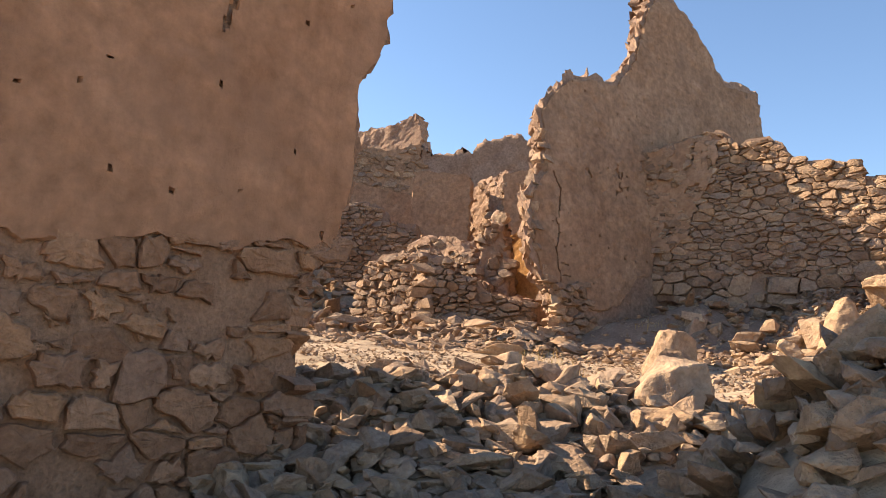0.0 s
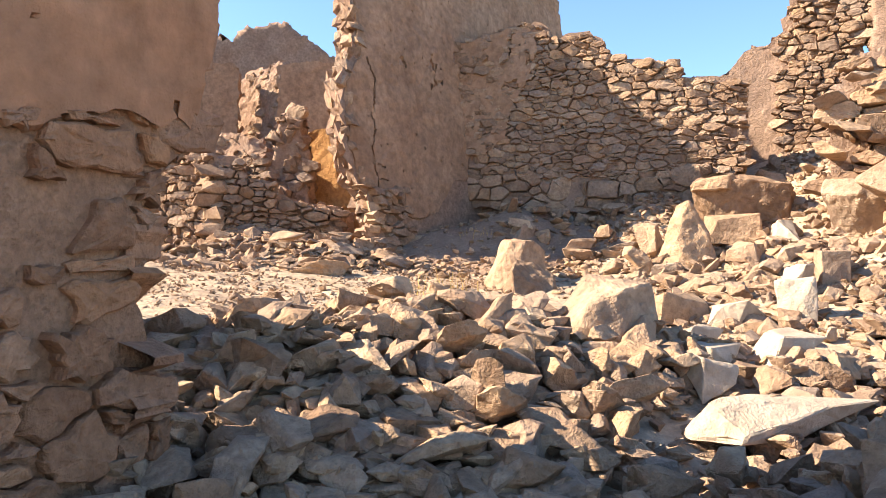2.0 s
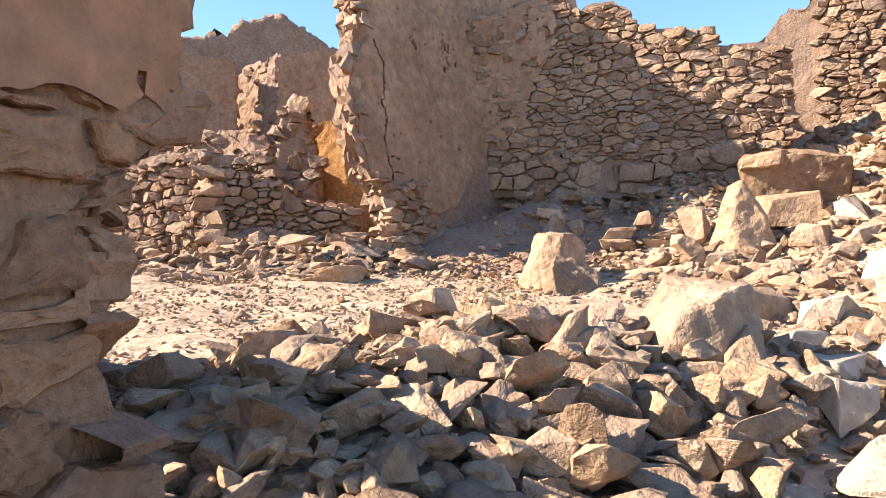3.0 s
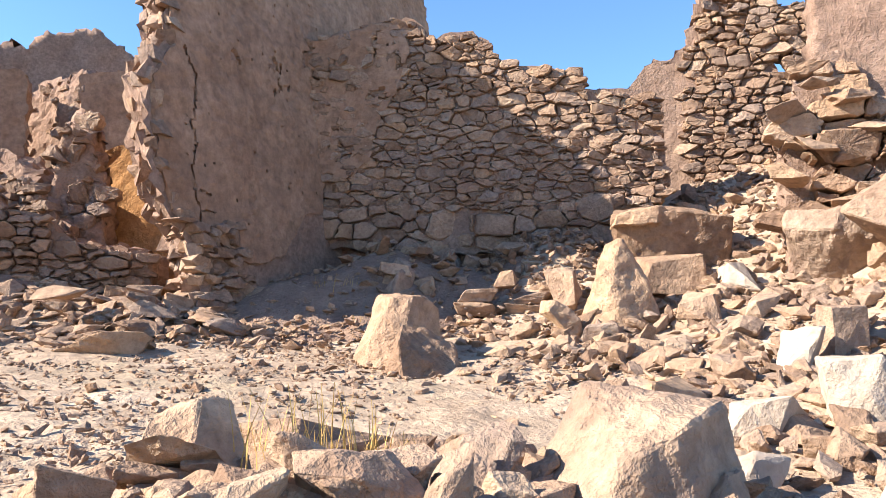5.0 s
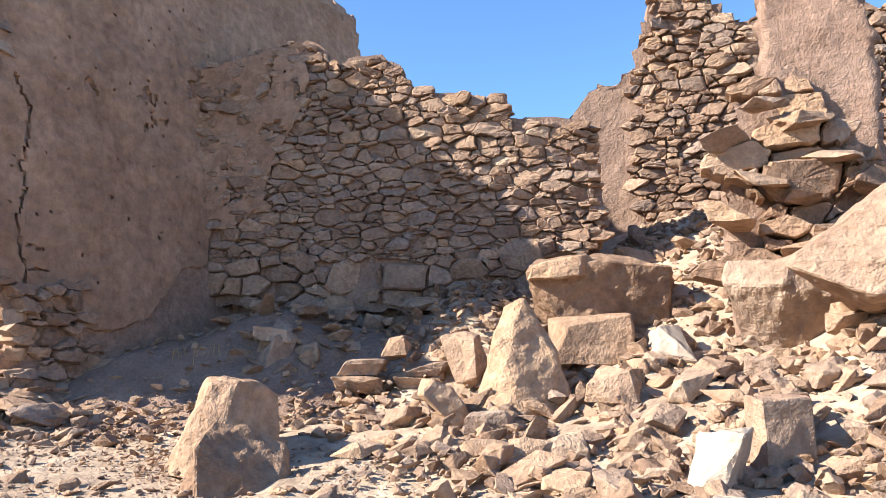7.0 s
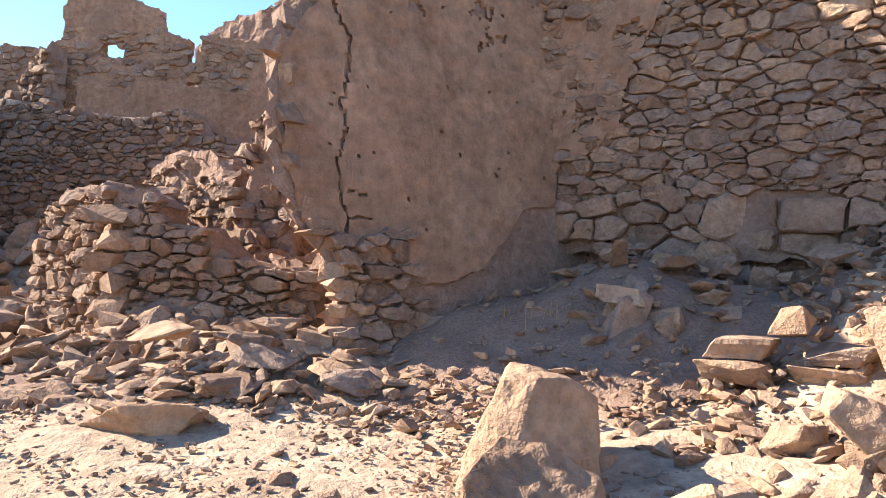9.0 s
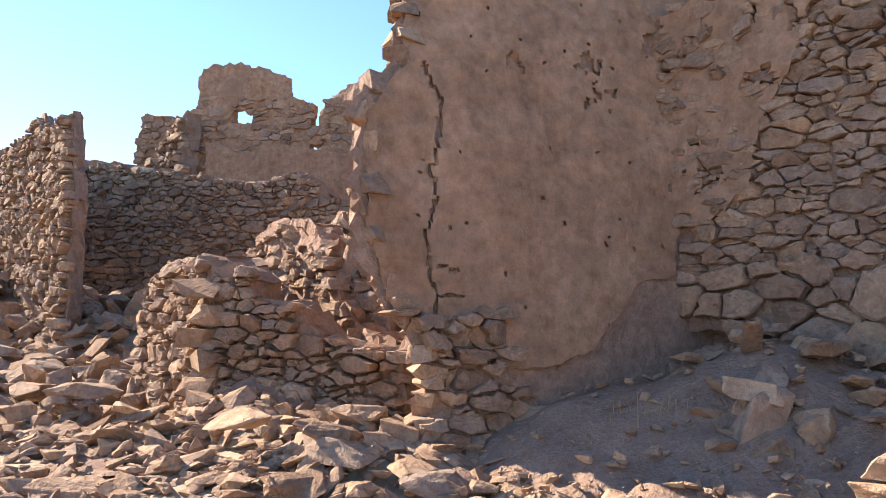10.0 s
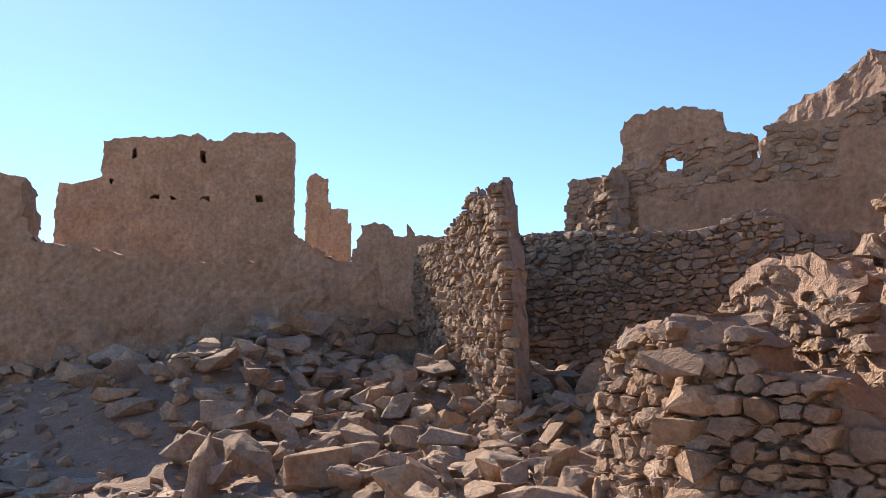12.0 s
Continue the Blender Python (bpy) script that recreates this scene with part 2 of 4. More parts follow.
def lay_stones(pl, parent, z_lo, z_hi, courses=(0.09, 0.17), widths=(0.14, 0.34), depth=0.1, proud=0.03, where=None, limit=300, keep=1.0, gap=0.007, seed=1, big=0.0, mat=None, uneven=1.0, chip=1.0):
    """Rubble masonry: close-fitted stones of uneven size and outline, each with its own tilted, chipped face."""
    r = random.Random(seed)
    squash = 1.0 * (widths[0] + widths[1]) / (courses[0] + courses[1])
    spread = 0.9 * ((widths[0] + widths[1]) / 2) ** 2
    seeds = []
    z, s_lo, s_hi = z_lo - 0.2, min(v for _, v in pl.left), max(v for _, v in pl.right)
    while z < z_hi + 0.25:
        h = r.uniform(*courses)
        s = s_lo - 0.3 - r.random() * 0.3
        while s < s_hi + 0.3:
            w = r.uniform(*widths) * (1.6 if r.random() < big else 1)
            seeds.append((s + w / 2, z + h / 2 + r.uniform(-0.28, 0.28) * h + 0.06 * rough_noise((s, z, seed), 0.8), r.random() ** 2.5 * spread))
            if r.random() < 0.3:
                seeds.append((s + w / 2 + r.uniform(-0.4, 0.4) * w, z + h / 2 + r.uniform(-0.5, 0.5) * h, 0.0))
            s += w
        z += h
    grid = {}
    cell = max(widths[1], 0.25)
    for q in seeds:
        grid.setdefault((int(q[0] // cell), int(q[1] * squash // cell)), []).append(q)
    made = []
    for s, z, heft in seeds:
        if not pl.inside(s, z, 0.02) or z < z_lo or z > z_hi or (where and not where(s, z)) or r.random() > keep:
            continue
        y = z * squash
        ring = [(s - 0.4, y - 0.6), (s + 0.4, y - 0.6), (s + 0.4, y + 0.6), (s - 0.4, y + 0.6)]
        ci, cj = int(s // cell), int(y // cell)
        for a in range(ci - 2, ci + 3):
            for e in range(cj - 2, cj + 3):
                for qs, qz, other in grid.get((a, e), ()):
                    dx, dy = qs - s, qz * squash - y
                    dd = dx * dx + dy * dy
                    if 1e-5 < dd < 0.6:
                        f = max(0.08, min(0.92, 0.5 + (heft - other) / (2 * dd)))
                        ring = clip(ring, s + dx * f, y + dy * f, dx, dy)
        if len(ring) < 3:
            continue
        ring = [(p, q / squash) for p, q in ring]
        cs, cz = sum(p for p, _ in ring) / len(ring), sum(q for _, q in ring) / len(ring)
        soft = []
        for k, (p, q) in enumerate(ring):
            p1, q1 = ring[(k + 1) % len(ring)]
            span = math.hypot(p1 - p, q1 - q)
            if span > 0.02:
                cut = r.uniform(0.03, 0.16)
                steps = 1 if span < 0.06 else 2 if span < 0.13 else 3
                for i in range(steps + 1):
                    f = cut + (1 - 2 * cut) * i / steps
                    e = 0.0 if i in (0, steps) else 0.005
                    soft.append((p + (p1 - p) * f + r.gauss(0, 0.003 + e), q + (q1 - q) * f + r.gauss(0, 0.003 + e)))
        if len(soft) < 4:
            continue
        loose, slack = [], gap * r.uniform(0.2, 2.4)
        for p, q in soft:
            f = max(math.hypot(p - cs, q - cz), 0.02)
            f = max(0.4, (f - slack * r.uniform(0.3, 1.7)) / f)
            loose.append((cs + (p - cs) * f, cz + (q - cz) * f))
        out, tip_s, tip_z = proud * (1 + r.uniform(-0.75, 0.75) * uneven), r.gauss(0, 0.22 * chip), r.gauss(0, 0.22 * chip)
        reach = max(math.hypot(p - cs, q - cz) for p, q in loose)
        chips = [(r.uniform(0, 6.28), r.uniform(0.15, 0.6) * reach, r.uniform(0.15, 0.7) * chip) for _ in range(r.choice((1, 2, 2, 3)))]

        def face(p, q):
            d = -out + tip_s * p + tip_z * q
            for way, start, slope in chips:
                d += max(0.0, p * math.cos(way) + q * math.sin(way) - start) * slope
            return min(d, depth * 0.6)

        mid = pl.at(cs, cz, 0)
        n = len(loose)
        vs = [pl.at(p, q, depth) - mid for p, q in loose]
        for inset in (1.0, r.uniform(0.84, 0.93), r.uniform(0.45, 0.6)):
            for p, q in loose:
                fs, fz = (p - cs) * inset, (q - cz) * inset
                d = face(fs, fz) + (0.012 + 0.3 * proud * r.random() if inset == 1.0 else r.gauss(0, 0.003))
                vs.append(pl.at(cs + fs, cz + fz, min(d, depth * 0.8)) - mid)
        vs.append(pl.at(cs, cz, face(0, 0) - r.uniform(0.0, 0.012)) - mid)
        fs = [(j * n + k, j * n + (k + 1) % n, (j + 1) * n + (k + 1) % n, (j + 1) * n + k) for j in range(3) for k in range(n)]
        fs += [(3 * n + k, 3 * n + (k + 1) % n, 4 * n) for k in range(n)]
        made.append((mid, vs, fs))
    if len(made) > limit:
        rest, vs, fs = made[limit:], [], []
        for mid, v, f in rest:
            o = len(vs)
            vs += [q + mid for q in v]
            fs += [tuple(k + o for k in q) for q in f]
        tagged(part("small_stones", mesh_of("small_stones", vs, fs, STONES), parent), kind="stuff")
    for mid, v, f in made[:limit]:
        part("stone", mesh_of("stone", v, f, mat or STONE), parent, m=Matrix.Translation(mid))


def wall(name, label, me):
    return tagged(new(name, me), label, "wall", kind="structure")


# ---- ground ----
RISE = [(-40, -2.0), (-5, -0.15), (0, 0.05), (3.0, 0.33), (4.2, 0.55), (5.4, 1.06), (5.9, 1.2), (6.6, 1.25), (9, 1.55), (11, 1.76), (14, 1.95), (20, 2.9), (30, 4.3), (60, 5.5), (400, 6)]
EAST = [(2.6, 0.0), (3.6, 0.12), (4.7, 0.32), (6.0, 0.82), (7.5, 1.75), (9, 2.5), (14, 3.4), (400, 5)]
HUMPS = [(1.68, 2.95, 1.12, 0.86), (3.0, 2.6, 0.7, 1.2), (-0.3, 5.4, 0.2, 0.5), (0.6, 5.6, 0.12, 0.5), (3.8, 11.9, 0.62, 0.8), (5.2, 10.9, 0.5, 0.7), (2.6, 11.9, 0.35, 0.6),
         (1.2, 11.6, 0.3, 0.6), (0.2, 12.6, 0.5, 0.7), (-6, 17.5, 0.7, 1.6), (-3.0, 16.6, 0.6, 1.0), (0.8, 6.45, 0.2, 0.6), (-9.4, 17.2, 1.2, 1.3), (-9, 15.0, 1.1, 1.8), (-12, 14.0, 1.2, 2.2), (0.0, 16.5, 1.2, 1.5), (-1, 19, 0.6, 1.5), (6.5, 7.5, 0.22, 0.7), (6.2, 8.3, -0.22, 0.6)]


def height(x, y):
    blend = max(0.0, min(1.0, (y - 2.0) / 3.0))
    z = curve_at(RISE, y) + blend * curve_at(EAST, x)
    for cx, cy, h, w in HUMPS:
        q = ((x - cx) ** 2 + (y - cy) ** 2) / (w * w)
        if q < 9:
            z += h * math.exp(-q)
    return z


def soil(x, y):
    near = math.hypot(x - 2, y - 8)
    amp = 1.0 if near < 14 else 0.5
    return height(x, y) + amp * (0.05 * rough_noise((x, y, 0), 0.9) + 0.018 * rough_noise((x, y, 5), 0.18))


def axis(lo, hi, step, far):
    out, v, g = [], lo, step
    while v > -far:
        g *= 1.25
        v -= g
        out.append(v)
    out.reverse()
    n = int((hi - lo) / step)
    out += [lo + i * step for i in range(n + 1)]
    v, g = out[-1], step
    while v < far:
        g *= 1.25
        v += g
        out.append(v)
    return out


xs, ys = axis(-3.5, 8.0, 0.07, 600), axis(-1.0, 14.0, 0.07, 600)
gv = [(x, y, soil(x, y)) for y in ys for x in xs]
nx = len(xs)
gf = [(j * nx + i, j * nx + i + 1, (j + 1) * nx + i + 1, (j + 1) * nx + i) for j in range(len(ys) - 1) for i in range(nx - 1)]
tagged(new("ground", mesh_of("ground", gv, gf, SAND, True)), "dusty sunlit ground of dry trodden earth and grit", "ground", kind="structure")

# ---- the near earth wall on a rubble footing ----
NEAR = Plan((-2.05, 3.69), (-0.83, 4.85), [(-3, 5.2), (0.5, 5.3), (2.13, 5.1)], left=[(0, -2.6)],
            right=[(0.3, 1.9), (0.9, 1.78), (1.55, 1.58), (1.88, 1.6), (2.1, 1.78), (2.35, 1.87), (2.7, 1.93), (3.3, 1.92), (3.65, 2.1), (4.0, 2.13), (5.1, 2.1)])
w = wall("wall_near", "brown earth-plastered ruin wall on a rough stone footing", wall_mesh("wall_near", NEAR, -0.3, 0.52, REDMUD, 0.05, 0.014, 0.07, d0=0.038, flare=0.2))
near_crack = [(1.05, 4.1), (0.98, 3.85), (1.0, 3.7), (0.93, 3.5), (0.9, 3.36)]
near_skin = Plan(NEAR.a, NEAR.b, [(s, z - 0.05) for s, z in NEAR.top], left=NEAR.left, right=[(z, s - 0.04) for z, s in NEAR.right],
                 bottom=[(-2.6 + 0.09 * k, 1.97 + 0.13 * max(0.0, 0.09 * k - 2.6) + 0.05 * rough_noise((0.09 * k, 0, 4), 0.35) + 0.05 * rough_noise((0.09 * k, 5, 4), 0.12)) for k in range(54)])
part("plaster", wall_mesh("plaster", near_skin, 1.9, 0.03, REDPLASTER, 0.03, 0.018, 0.03, d0=-0.004, layers=1, gaps=pitted([near_crack], 0.022, 5, 0.003)), w, "brown mud plaster with a thin crack")
buried = lambda s, z: z > 1.45 + 0.2 * rough_noise((s, 0, 3), 0.5)
lay_stones(NEAR, w, 0.2, 1.75, (0.12, 0.22), (0.13, 0.38), 0.12, 0.024, seed=11, chip=0.22, big=0.12, mat=MUDSTONE, gap=0.014, where=lambda s, z: s > -0.9 and not buried(s, z), keep=0.95)
lay_stones(NEAR, w, 1.25, 2.5, (0.1, 0.19), (0.12, 0.32), 0.1, 0.006, seed=12, chip=0.15, uneven=3.0, mat=MUDSTONE, gap=0.016, where=lambda s, z: s > -0.9 and buried(s, z) and z < 2.1 + 0.15 * rough_noise((s, 0, 4), 0.35) + 0.1 * s, keep=0.85)
jamb = Plan(NEAR.at(1.62, 1).xy, NEAR.at(1.52, 1, 0.5).xy, [(0, 2.2), (0.6, 2.1)])
lay_stones(jamb, w, 0.5, 2.2, (0.1, 0.2), (0.16, 0.34), 0.12, 0.07, seed=13, mat=MUDSTONE, chip=0.5, gap=0.012, limit=60)

# Low wall hidden behind the near one, added to cast shade on the heap.
SHADE_CASTER = Plan((-1.9, 6.5), (-1.26, 5.25), [(0, 1.75), (0.3, 1.9), (0.6, 1.8), (1.05, 2.0), (1.5, 1.95)])
w = wall("wall_return", "unseen low wall added to shade the stone heap", wall_mesh("wall_return", SHADE_CASTER, 0.4, 0.28, MORTAR, 0.08, 0.03, 0.08))
lay_stones(SHADE_CASTER, w, 0.9, 2.2, (0.1, 0.18), (0.16, 0.36), 0.1, 0.03, seed=15, limit=60)

# ---- the gable wall ----
GABLE = Plan((1.6, 11.68), (3.28, 12.71),
             [(-0.5, 5.4), (-0.3, 5.5), (0.1, 6.1), (0.5, 6.45), (1.0, 6.55), (1.5, 6.57), (2.0, 7.2), (2.25, 7.8), (2.47, 8.4), (2.8, 8.8), (3.19, 8.73), (3.75, 8.3), (4.41, 7.35), (5.3, 7.4), (5.42, 6.6), (5.6, 5.6)],
             left=[(1.6, -0.02), (2.7, -0.1), (3.0, -0.36), (3.4, -0.5), (4.2, -0.48), (4.6, -0.22), (5.5, -0.2)], right=[(3, 5.5), (7, 5.4)], lean=0.15, z0=3.25)
w = wall("wall_gable", "tall gabled earth wall with cracked brown plaster in shade", wall_mesh("wall_gable", GABLE, 1.5, 0.5, EARTH, 0.08, 0.03, 0.17, splay=0.42, flare=0.2, layers=5))
gable_crack = [(0.02, 2.75), (0.03, 2.95), (-0.02, 3.2), (-0.03, 3.4), (0.07, 3.62), (0.02, 3.85), (0.09, 4.1), (0.1, 4.35), (0.0, 4.6)]
side_cracks = [[(0.03, 3.2), (0.2, 3.15)], [(0.02, 3.0), (0.22, 2.98)]]
skin = Plan(GABLE.a, GABLE.b, [(s, z - 0.12) for s, z in GABLE.top], left=[(z, s + 0.06) for z, s in GABLE.left], right=GABLE.right,
            bottom=[(-0.6, 3.1), (-0.3, 2.95), (0.1, 2.8), (0.45, 2.55), (0.8, 2.5), (1.2, 2.66), (1.45, 2.95), (1.6, 3.15), (1.95, 3.2), (2.0, 3.5), (2.4, 3.8), (2.7, 4.2), (5.5, 5.2)], lean=0.15, z0=3.25)
part("plaster", wall_mesh("plaster", skin, 2.5, 0.045, PLASTER, 0.028, 0.03, 0.035, d0=-0.04, layers=1, gaps=pitted([gable_crack], 0.018, 9, 0.0035, side_cracks, [(1.42, 4.72, 0.2, 0.3), (0.72, 4.75, 0.1, 0.1), (1.95, 5.1, 0.08, 0.12)])), w, "brown mud plaster, cracked and broken away below")
gr = random.Random(8)
z = 1.75
while z < 5.3:
    h = gr.uniform(0.1, 0.2)
    for k in range(4):
        dd = 0.03 + 0.14 * k + gr.uniform(-0.03, 0.03)
        if gr.random() < (0.95 if z < 3.1 else 0.85):
            part("stone", BLOCKS[gr.randrange(len(BLOCKS))], w, m=seat(GABLE.at(curve_at(GABLE.left, z) + 0.42 * dd + gr.uniform(0.02, 0.1), z + h / 2, dd), GABLE.turn() + 90 + gr.uniform(-40, 40), (gr.uniform(0.13, 0.22), gr.uniform(0.14, 0.24 if z > 3.1 else 0.32), h), gr.uniform(-10, 10), gr.uniform(-10, 10)))
    z += h * gr.uniform(0.95, 1.3)
lay_stones(GABLE, w, 1.6, 2.9, (0.08, 0.14), (0.14, 0.3), 0.1, 0.09, seed=21, where=lambda s, z: s < 0.75 - 0.3 * (z - 2))

# ---- the rubble wall meeting it ----
RUB = Plan((3.75, 12.45), (6.42, 10.55), [(-1.1, 5.3), (-0.6, 5.4), (-0.2, 5.5), (0.2, 5.6), (0.5, 5.6), (0.75, 5.35), (0.9, 5.4), (1.3, 5.4), (1.6, 5.05), (1.85, 4.95), (2.48, 4.9), (2.56, 4.66), (3.28, 4.6), (3.6, 4.55)],
           left=[(2, -0.5), (3.2, -0.6), (5.6, -1.0)], right=[(3.0, 3.05), (3.5, 3.5), (4.2, 3.4), (4.6, 3.28)], lean=0.05, z0=3.2)
foot = lambda s: 2.72 + 0.07 * rough_noise((s, 0, 6), 0.5) + 0.1 * max(0.0, 0.6 - s)
upper = Plan(RUB.a, RUB.b, RUB.top, left=RUB.left, right=RUB.right, lean=0.05, z0=3.2, bottom=[(-0.8 + 0.15 * k, foot(-0.8 + 0.15 * k)) for k in range(31)])
w = wall("wall_rubble", "dry rubble-stone wall with a broken stepped top", wall_mesh("wall_rubble", upper, 2.5, 0.55, MORTAR, 0.09, 0.02, 0.06, d0=0.03))
part("undercut", wall_mesh("undercut", Plan(RUB.a, RUB.b, [(-1, 2.95), (4, 2.95)], left=[(2, -0.5)], right=[(2, 3.3)]), 1.6, 0.35, EARTH, 0.08, 0.06, 0.08, d0=0.17), w, "hollowed earth under the lowest stones")
lay_stones(upper, w, 2.6, 3.24, (0.13, 0.24), (0.16, 0.46), 0.14, 0.05, seed=33, limit=60, big=0.1, gap=0.006)
lay_stones(upper, w, 3.2, 5.6, (0.055, 0.13), (0.09, 0.28), 0.1, 0.03, seed=31, limit=240, big=0.14, gap=0.004)
rub_skin = Plan(RUB.a, RUB.b, [(s, z - 0.04) for s, z in RUB.top], left=RUB.left, right=[(3.6, -0.2), (3.9, 0.02), (4.3, 0.1), (4.6, 0.3), (4.9, 0.42), (5.2, 0.5), (5.6, 0.3)], lean=0.05, z0=3.2,
                bottom=[(-0.6 + 0.06 * k, 3.75 + 0.3 * rough_noise((0.06 * k, 0, 8), 0.3)) for k in range(30)])
part("plaster", wall_mesh("plaster", rub_skin, 3.4, 0.03, PLASTER, 0.035, 0.03, 0.05, d0=-0.03, layers=1, gaps=lambda s, z: rough_noise((s, z, 12), 0.22) > 0.38 - 0.45 * max(0.0, s)), w, "last mud plaster clinging beside the gable")
side = Plan(RUB.at(3.42, 3.5).xy, RUB.at(3.42, 3.5, 0.62).xy, [(0, 4.6), (1, 4.5)])
lay_stones(side, w, 3.1, 4.6, (0.06, 0.11), (0.14, 0.3), 0.1, 0.02, seed=32, limit=40)

# ---- the stub of stone wall ----
STUB = Plan((-1.5, 13.6), (-0.35, 12.55), [(0, 2.8), (0.1, 3.2), (0.5, 3.36), (1.3, 3.36), (1.56, 3.2)], left=[(1.5, -0.25), (2.5, -0.15), (3.2, 0.05)])
w = wall("wall_stub", "broken stub of sunlit rubble-stone wall", wall_mesh("wall_stub", STUB, 1.5, 0.5, MORTAR, 0.09, 0.03, 0.06, d0=0.035))
lay_stones(STUB, w, 1.75, 3.3, (0.07, 0.14), (0.1, 0.25), 0.1, 0.05, seed=41)
front = Plan((-0.35, 12.55), (1.33, 12.24), [(0, 3.3), (0.35, 3.22), (0.38, 2.98), (0.75, 2.95), (0.95, 2.72), (1.4, 2.6), (1.9, 2.7)])
w2 = wall("wall_stub_return", "low shaded return of the stone stub, sloping down", wall_mesh("wall_stub_return", front, 1.5, 0.45, MORTAR, 0.09, 0.03, 0.06, d0=0.035))
lay_stones(front, w2, 1.75, 3.2, (0.06, 0.13), (0.09, 0.28), 0.1, 0.06, seed=42, gap=0.008)

qr = random.Random(3)
z = 1.85
for k in range(7):
    h = qr.uniform(0.15, 0.21)
    part("stone", BLOCKS[k], w, "larger tan corner stone" if k < 1 else "", m=seat(Vector((-0.37 + qr.uniform(-0.05, 0.05), 12.54 + qr.uniform(-0.04, 0.04), z + h / 2)), (-42 if k % 2 else -10) + qr.uniform(-8, 8), (qr.uniform(0.3, 0.42), qr.uniform(0.24, 0.3), h)))
    z += h * 1.04

# ---- ruined wall lumps behind the stub ----
LUMP = Plan((-1.2, 14.9), (1.25, 12.55), [(-0.7, 3.0), (0.1, 3.3), (0.4, 3.64), (1.0, 3.8), (1.7, 3.78), (2.0, 3.6), (2.3, 3.2), (2.6, 2.8), (3.4, 2.6)])
w = wall("wall_broken", "low broken wall of eroded earth and stone", wall_mesh("wall_broken", LUMP, 1.6, 0.5, EARTH, 0.055, 0.06, 0.12, layers=5))
lay_stones(LUMP, w, 1.9, 4.0, (0.06, 0.13), (0.09, 0.25), 0.1, 0.05, seed=51, keep=0.88, where=lambda s, z: rough_noise((s, z, 2), 0.8) > -0.3)

PIER = Plan((0.5, 13.4), (1.02, 13.2), [(0, 3.6), (0.1, 4.1), (0.22, 4.25), (0.36, 4.15), (0.5, 3.4)])
w = wall("wall_pier", "narrow eroded pier of earth and stone in sun", wall_mesh("wall_pier", PIER, 1.8, 0.4, EARTH, 0.05, 0.08, 0.12, smooth=True, layers=5))
lay_stones(PIER, w, 2.2, 4.1, (0.1, 0.17), (0.14, 0.26), 0.1, 0.06, seed=55, keep=0.5)
# The nook's orange is painted in place of light bounced off sunlit walls.
NOOK = Plan((0.75, 14.0), (2.0, 13.2), [(0, 3.7), (0.4, 4.0), (1.0, 3.9), (1.5, 4.2)])
wall("wall_nook", "earth wall in a nook, coloured orange for bounced light", wall_mesh("wall_nook", NOOK, 1.8, 0.4, BOUNCE_EARTH, 0.09, 0.04, 0.08))

# ---- the tall spiked stone wall across the yard ----
SPIKE = Plan((-8.9, 19.65), (-3.5, 15.4), [(-0.6, 5.95), (0.0, 5.9), (2.5, 5.5), (3.1, 5.6), (4.2, 5.65), (4.55, 5.9), (4.85, 5.6), (5.4, 5.6), (6.15, 5.6), (6.4, 5.4), (6.6, 4.6)],
             left=[(2, -0.4)], right=[(2, 6.5), (4.4, 6.4), (4.8, 6.24), (5.4, 6.06), (5.8, 5.9)])
w = wall("wall_spiked", "tall jagged rubble-stone wall in raking sun", wall_mesh("wall_spiked", SPIKE, 1.6, 0.22, MORTAR, 0.14, 0.04, 0.12, d0=0.06, flare=0.9))
lay_stones(SPIKE, w, 2.0, 5.8, (0.07, 0.14), (0.11, 0.26), 0.1, 0.05, seed=61, limit=300)

# ---- upper ruins beyond the yard ----
TOWER = Plan((-7.5, 24), (3, 24.2), [(-0.74, 7.1), (-0.4, 8.0), (0.7, 7.85), (0.95, 7.8), (1.0, 8.9), (1.15, 9.2), (2.0, 9.2), (3.15, 8.9), (3.33, 8.35), (3.85, 8.15), (3.9, 7.65), (4.1, 7.65), (4.2, 8.2), (4.45, 8.3), (5.4, 8.15), (6.3, 8.5), (6.4, 7.6), (8, 7.4)],
             left=[(4, 0.6), (6.9, -0.6), (8, -0.4)], right=[(4, 7.5)], holes=((1.9, 2.36, 7.66, 8.09), (3.88, 4.16, 6.92, 7.22)))
w = wall("wall_tower", "ruined tower wall with a small square window", wall_mesh("wall_tower", TOWER, 3.0, 0.32, PLASTER, 0.1, 0.05, 0.1))
lay_stones(TOWER, w, 6.5, 8.35, (0.1, 0.18), (0.16, 0.36), 0.1, 0.03, seed=71, limit=200, keep=0.85)
RAMP = Plan((-7.7, 23.9), (-6.45, 23.35), [(0, 6.6), (0.5, 7.2), (0.9, 7.6), (1.25, 7.75), (1.4, 7.0)])
w = wall("wall_ramp", "broken cross wall of stone catching the sun", wall_mesh("wall_ramp", RAMP, 4.0, 0.4, MORTAR, 0.1, 0.05, 0.12, d0=0.05))
lay_stones(RAMP, w, 6.0, 7.7, (0.1, 0.18), (0.14, 0.3), 0.1, 0.06, seed=73, limit=60)
MID = Plan((-5, 21.6), (1, 21.2), [(0.1, 6.6), (0.2, 6.6), (0.9, 6.28), (1.25, 6.58), (1.8, 6.5), (3.7, 6.2), (5, 6.1)], right=[(3, 5.2)])
wall("wall_terrace", "smooth plastered terrace wall in shade", wall_mesh("wall_terrace", MID, 3.0, 0.5, PLASTER, 0.12, 0.03, 0.05))
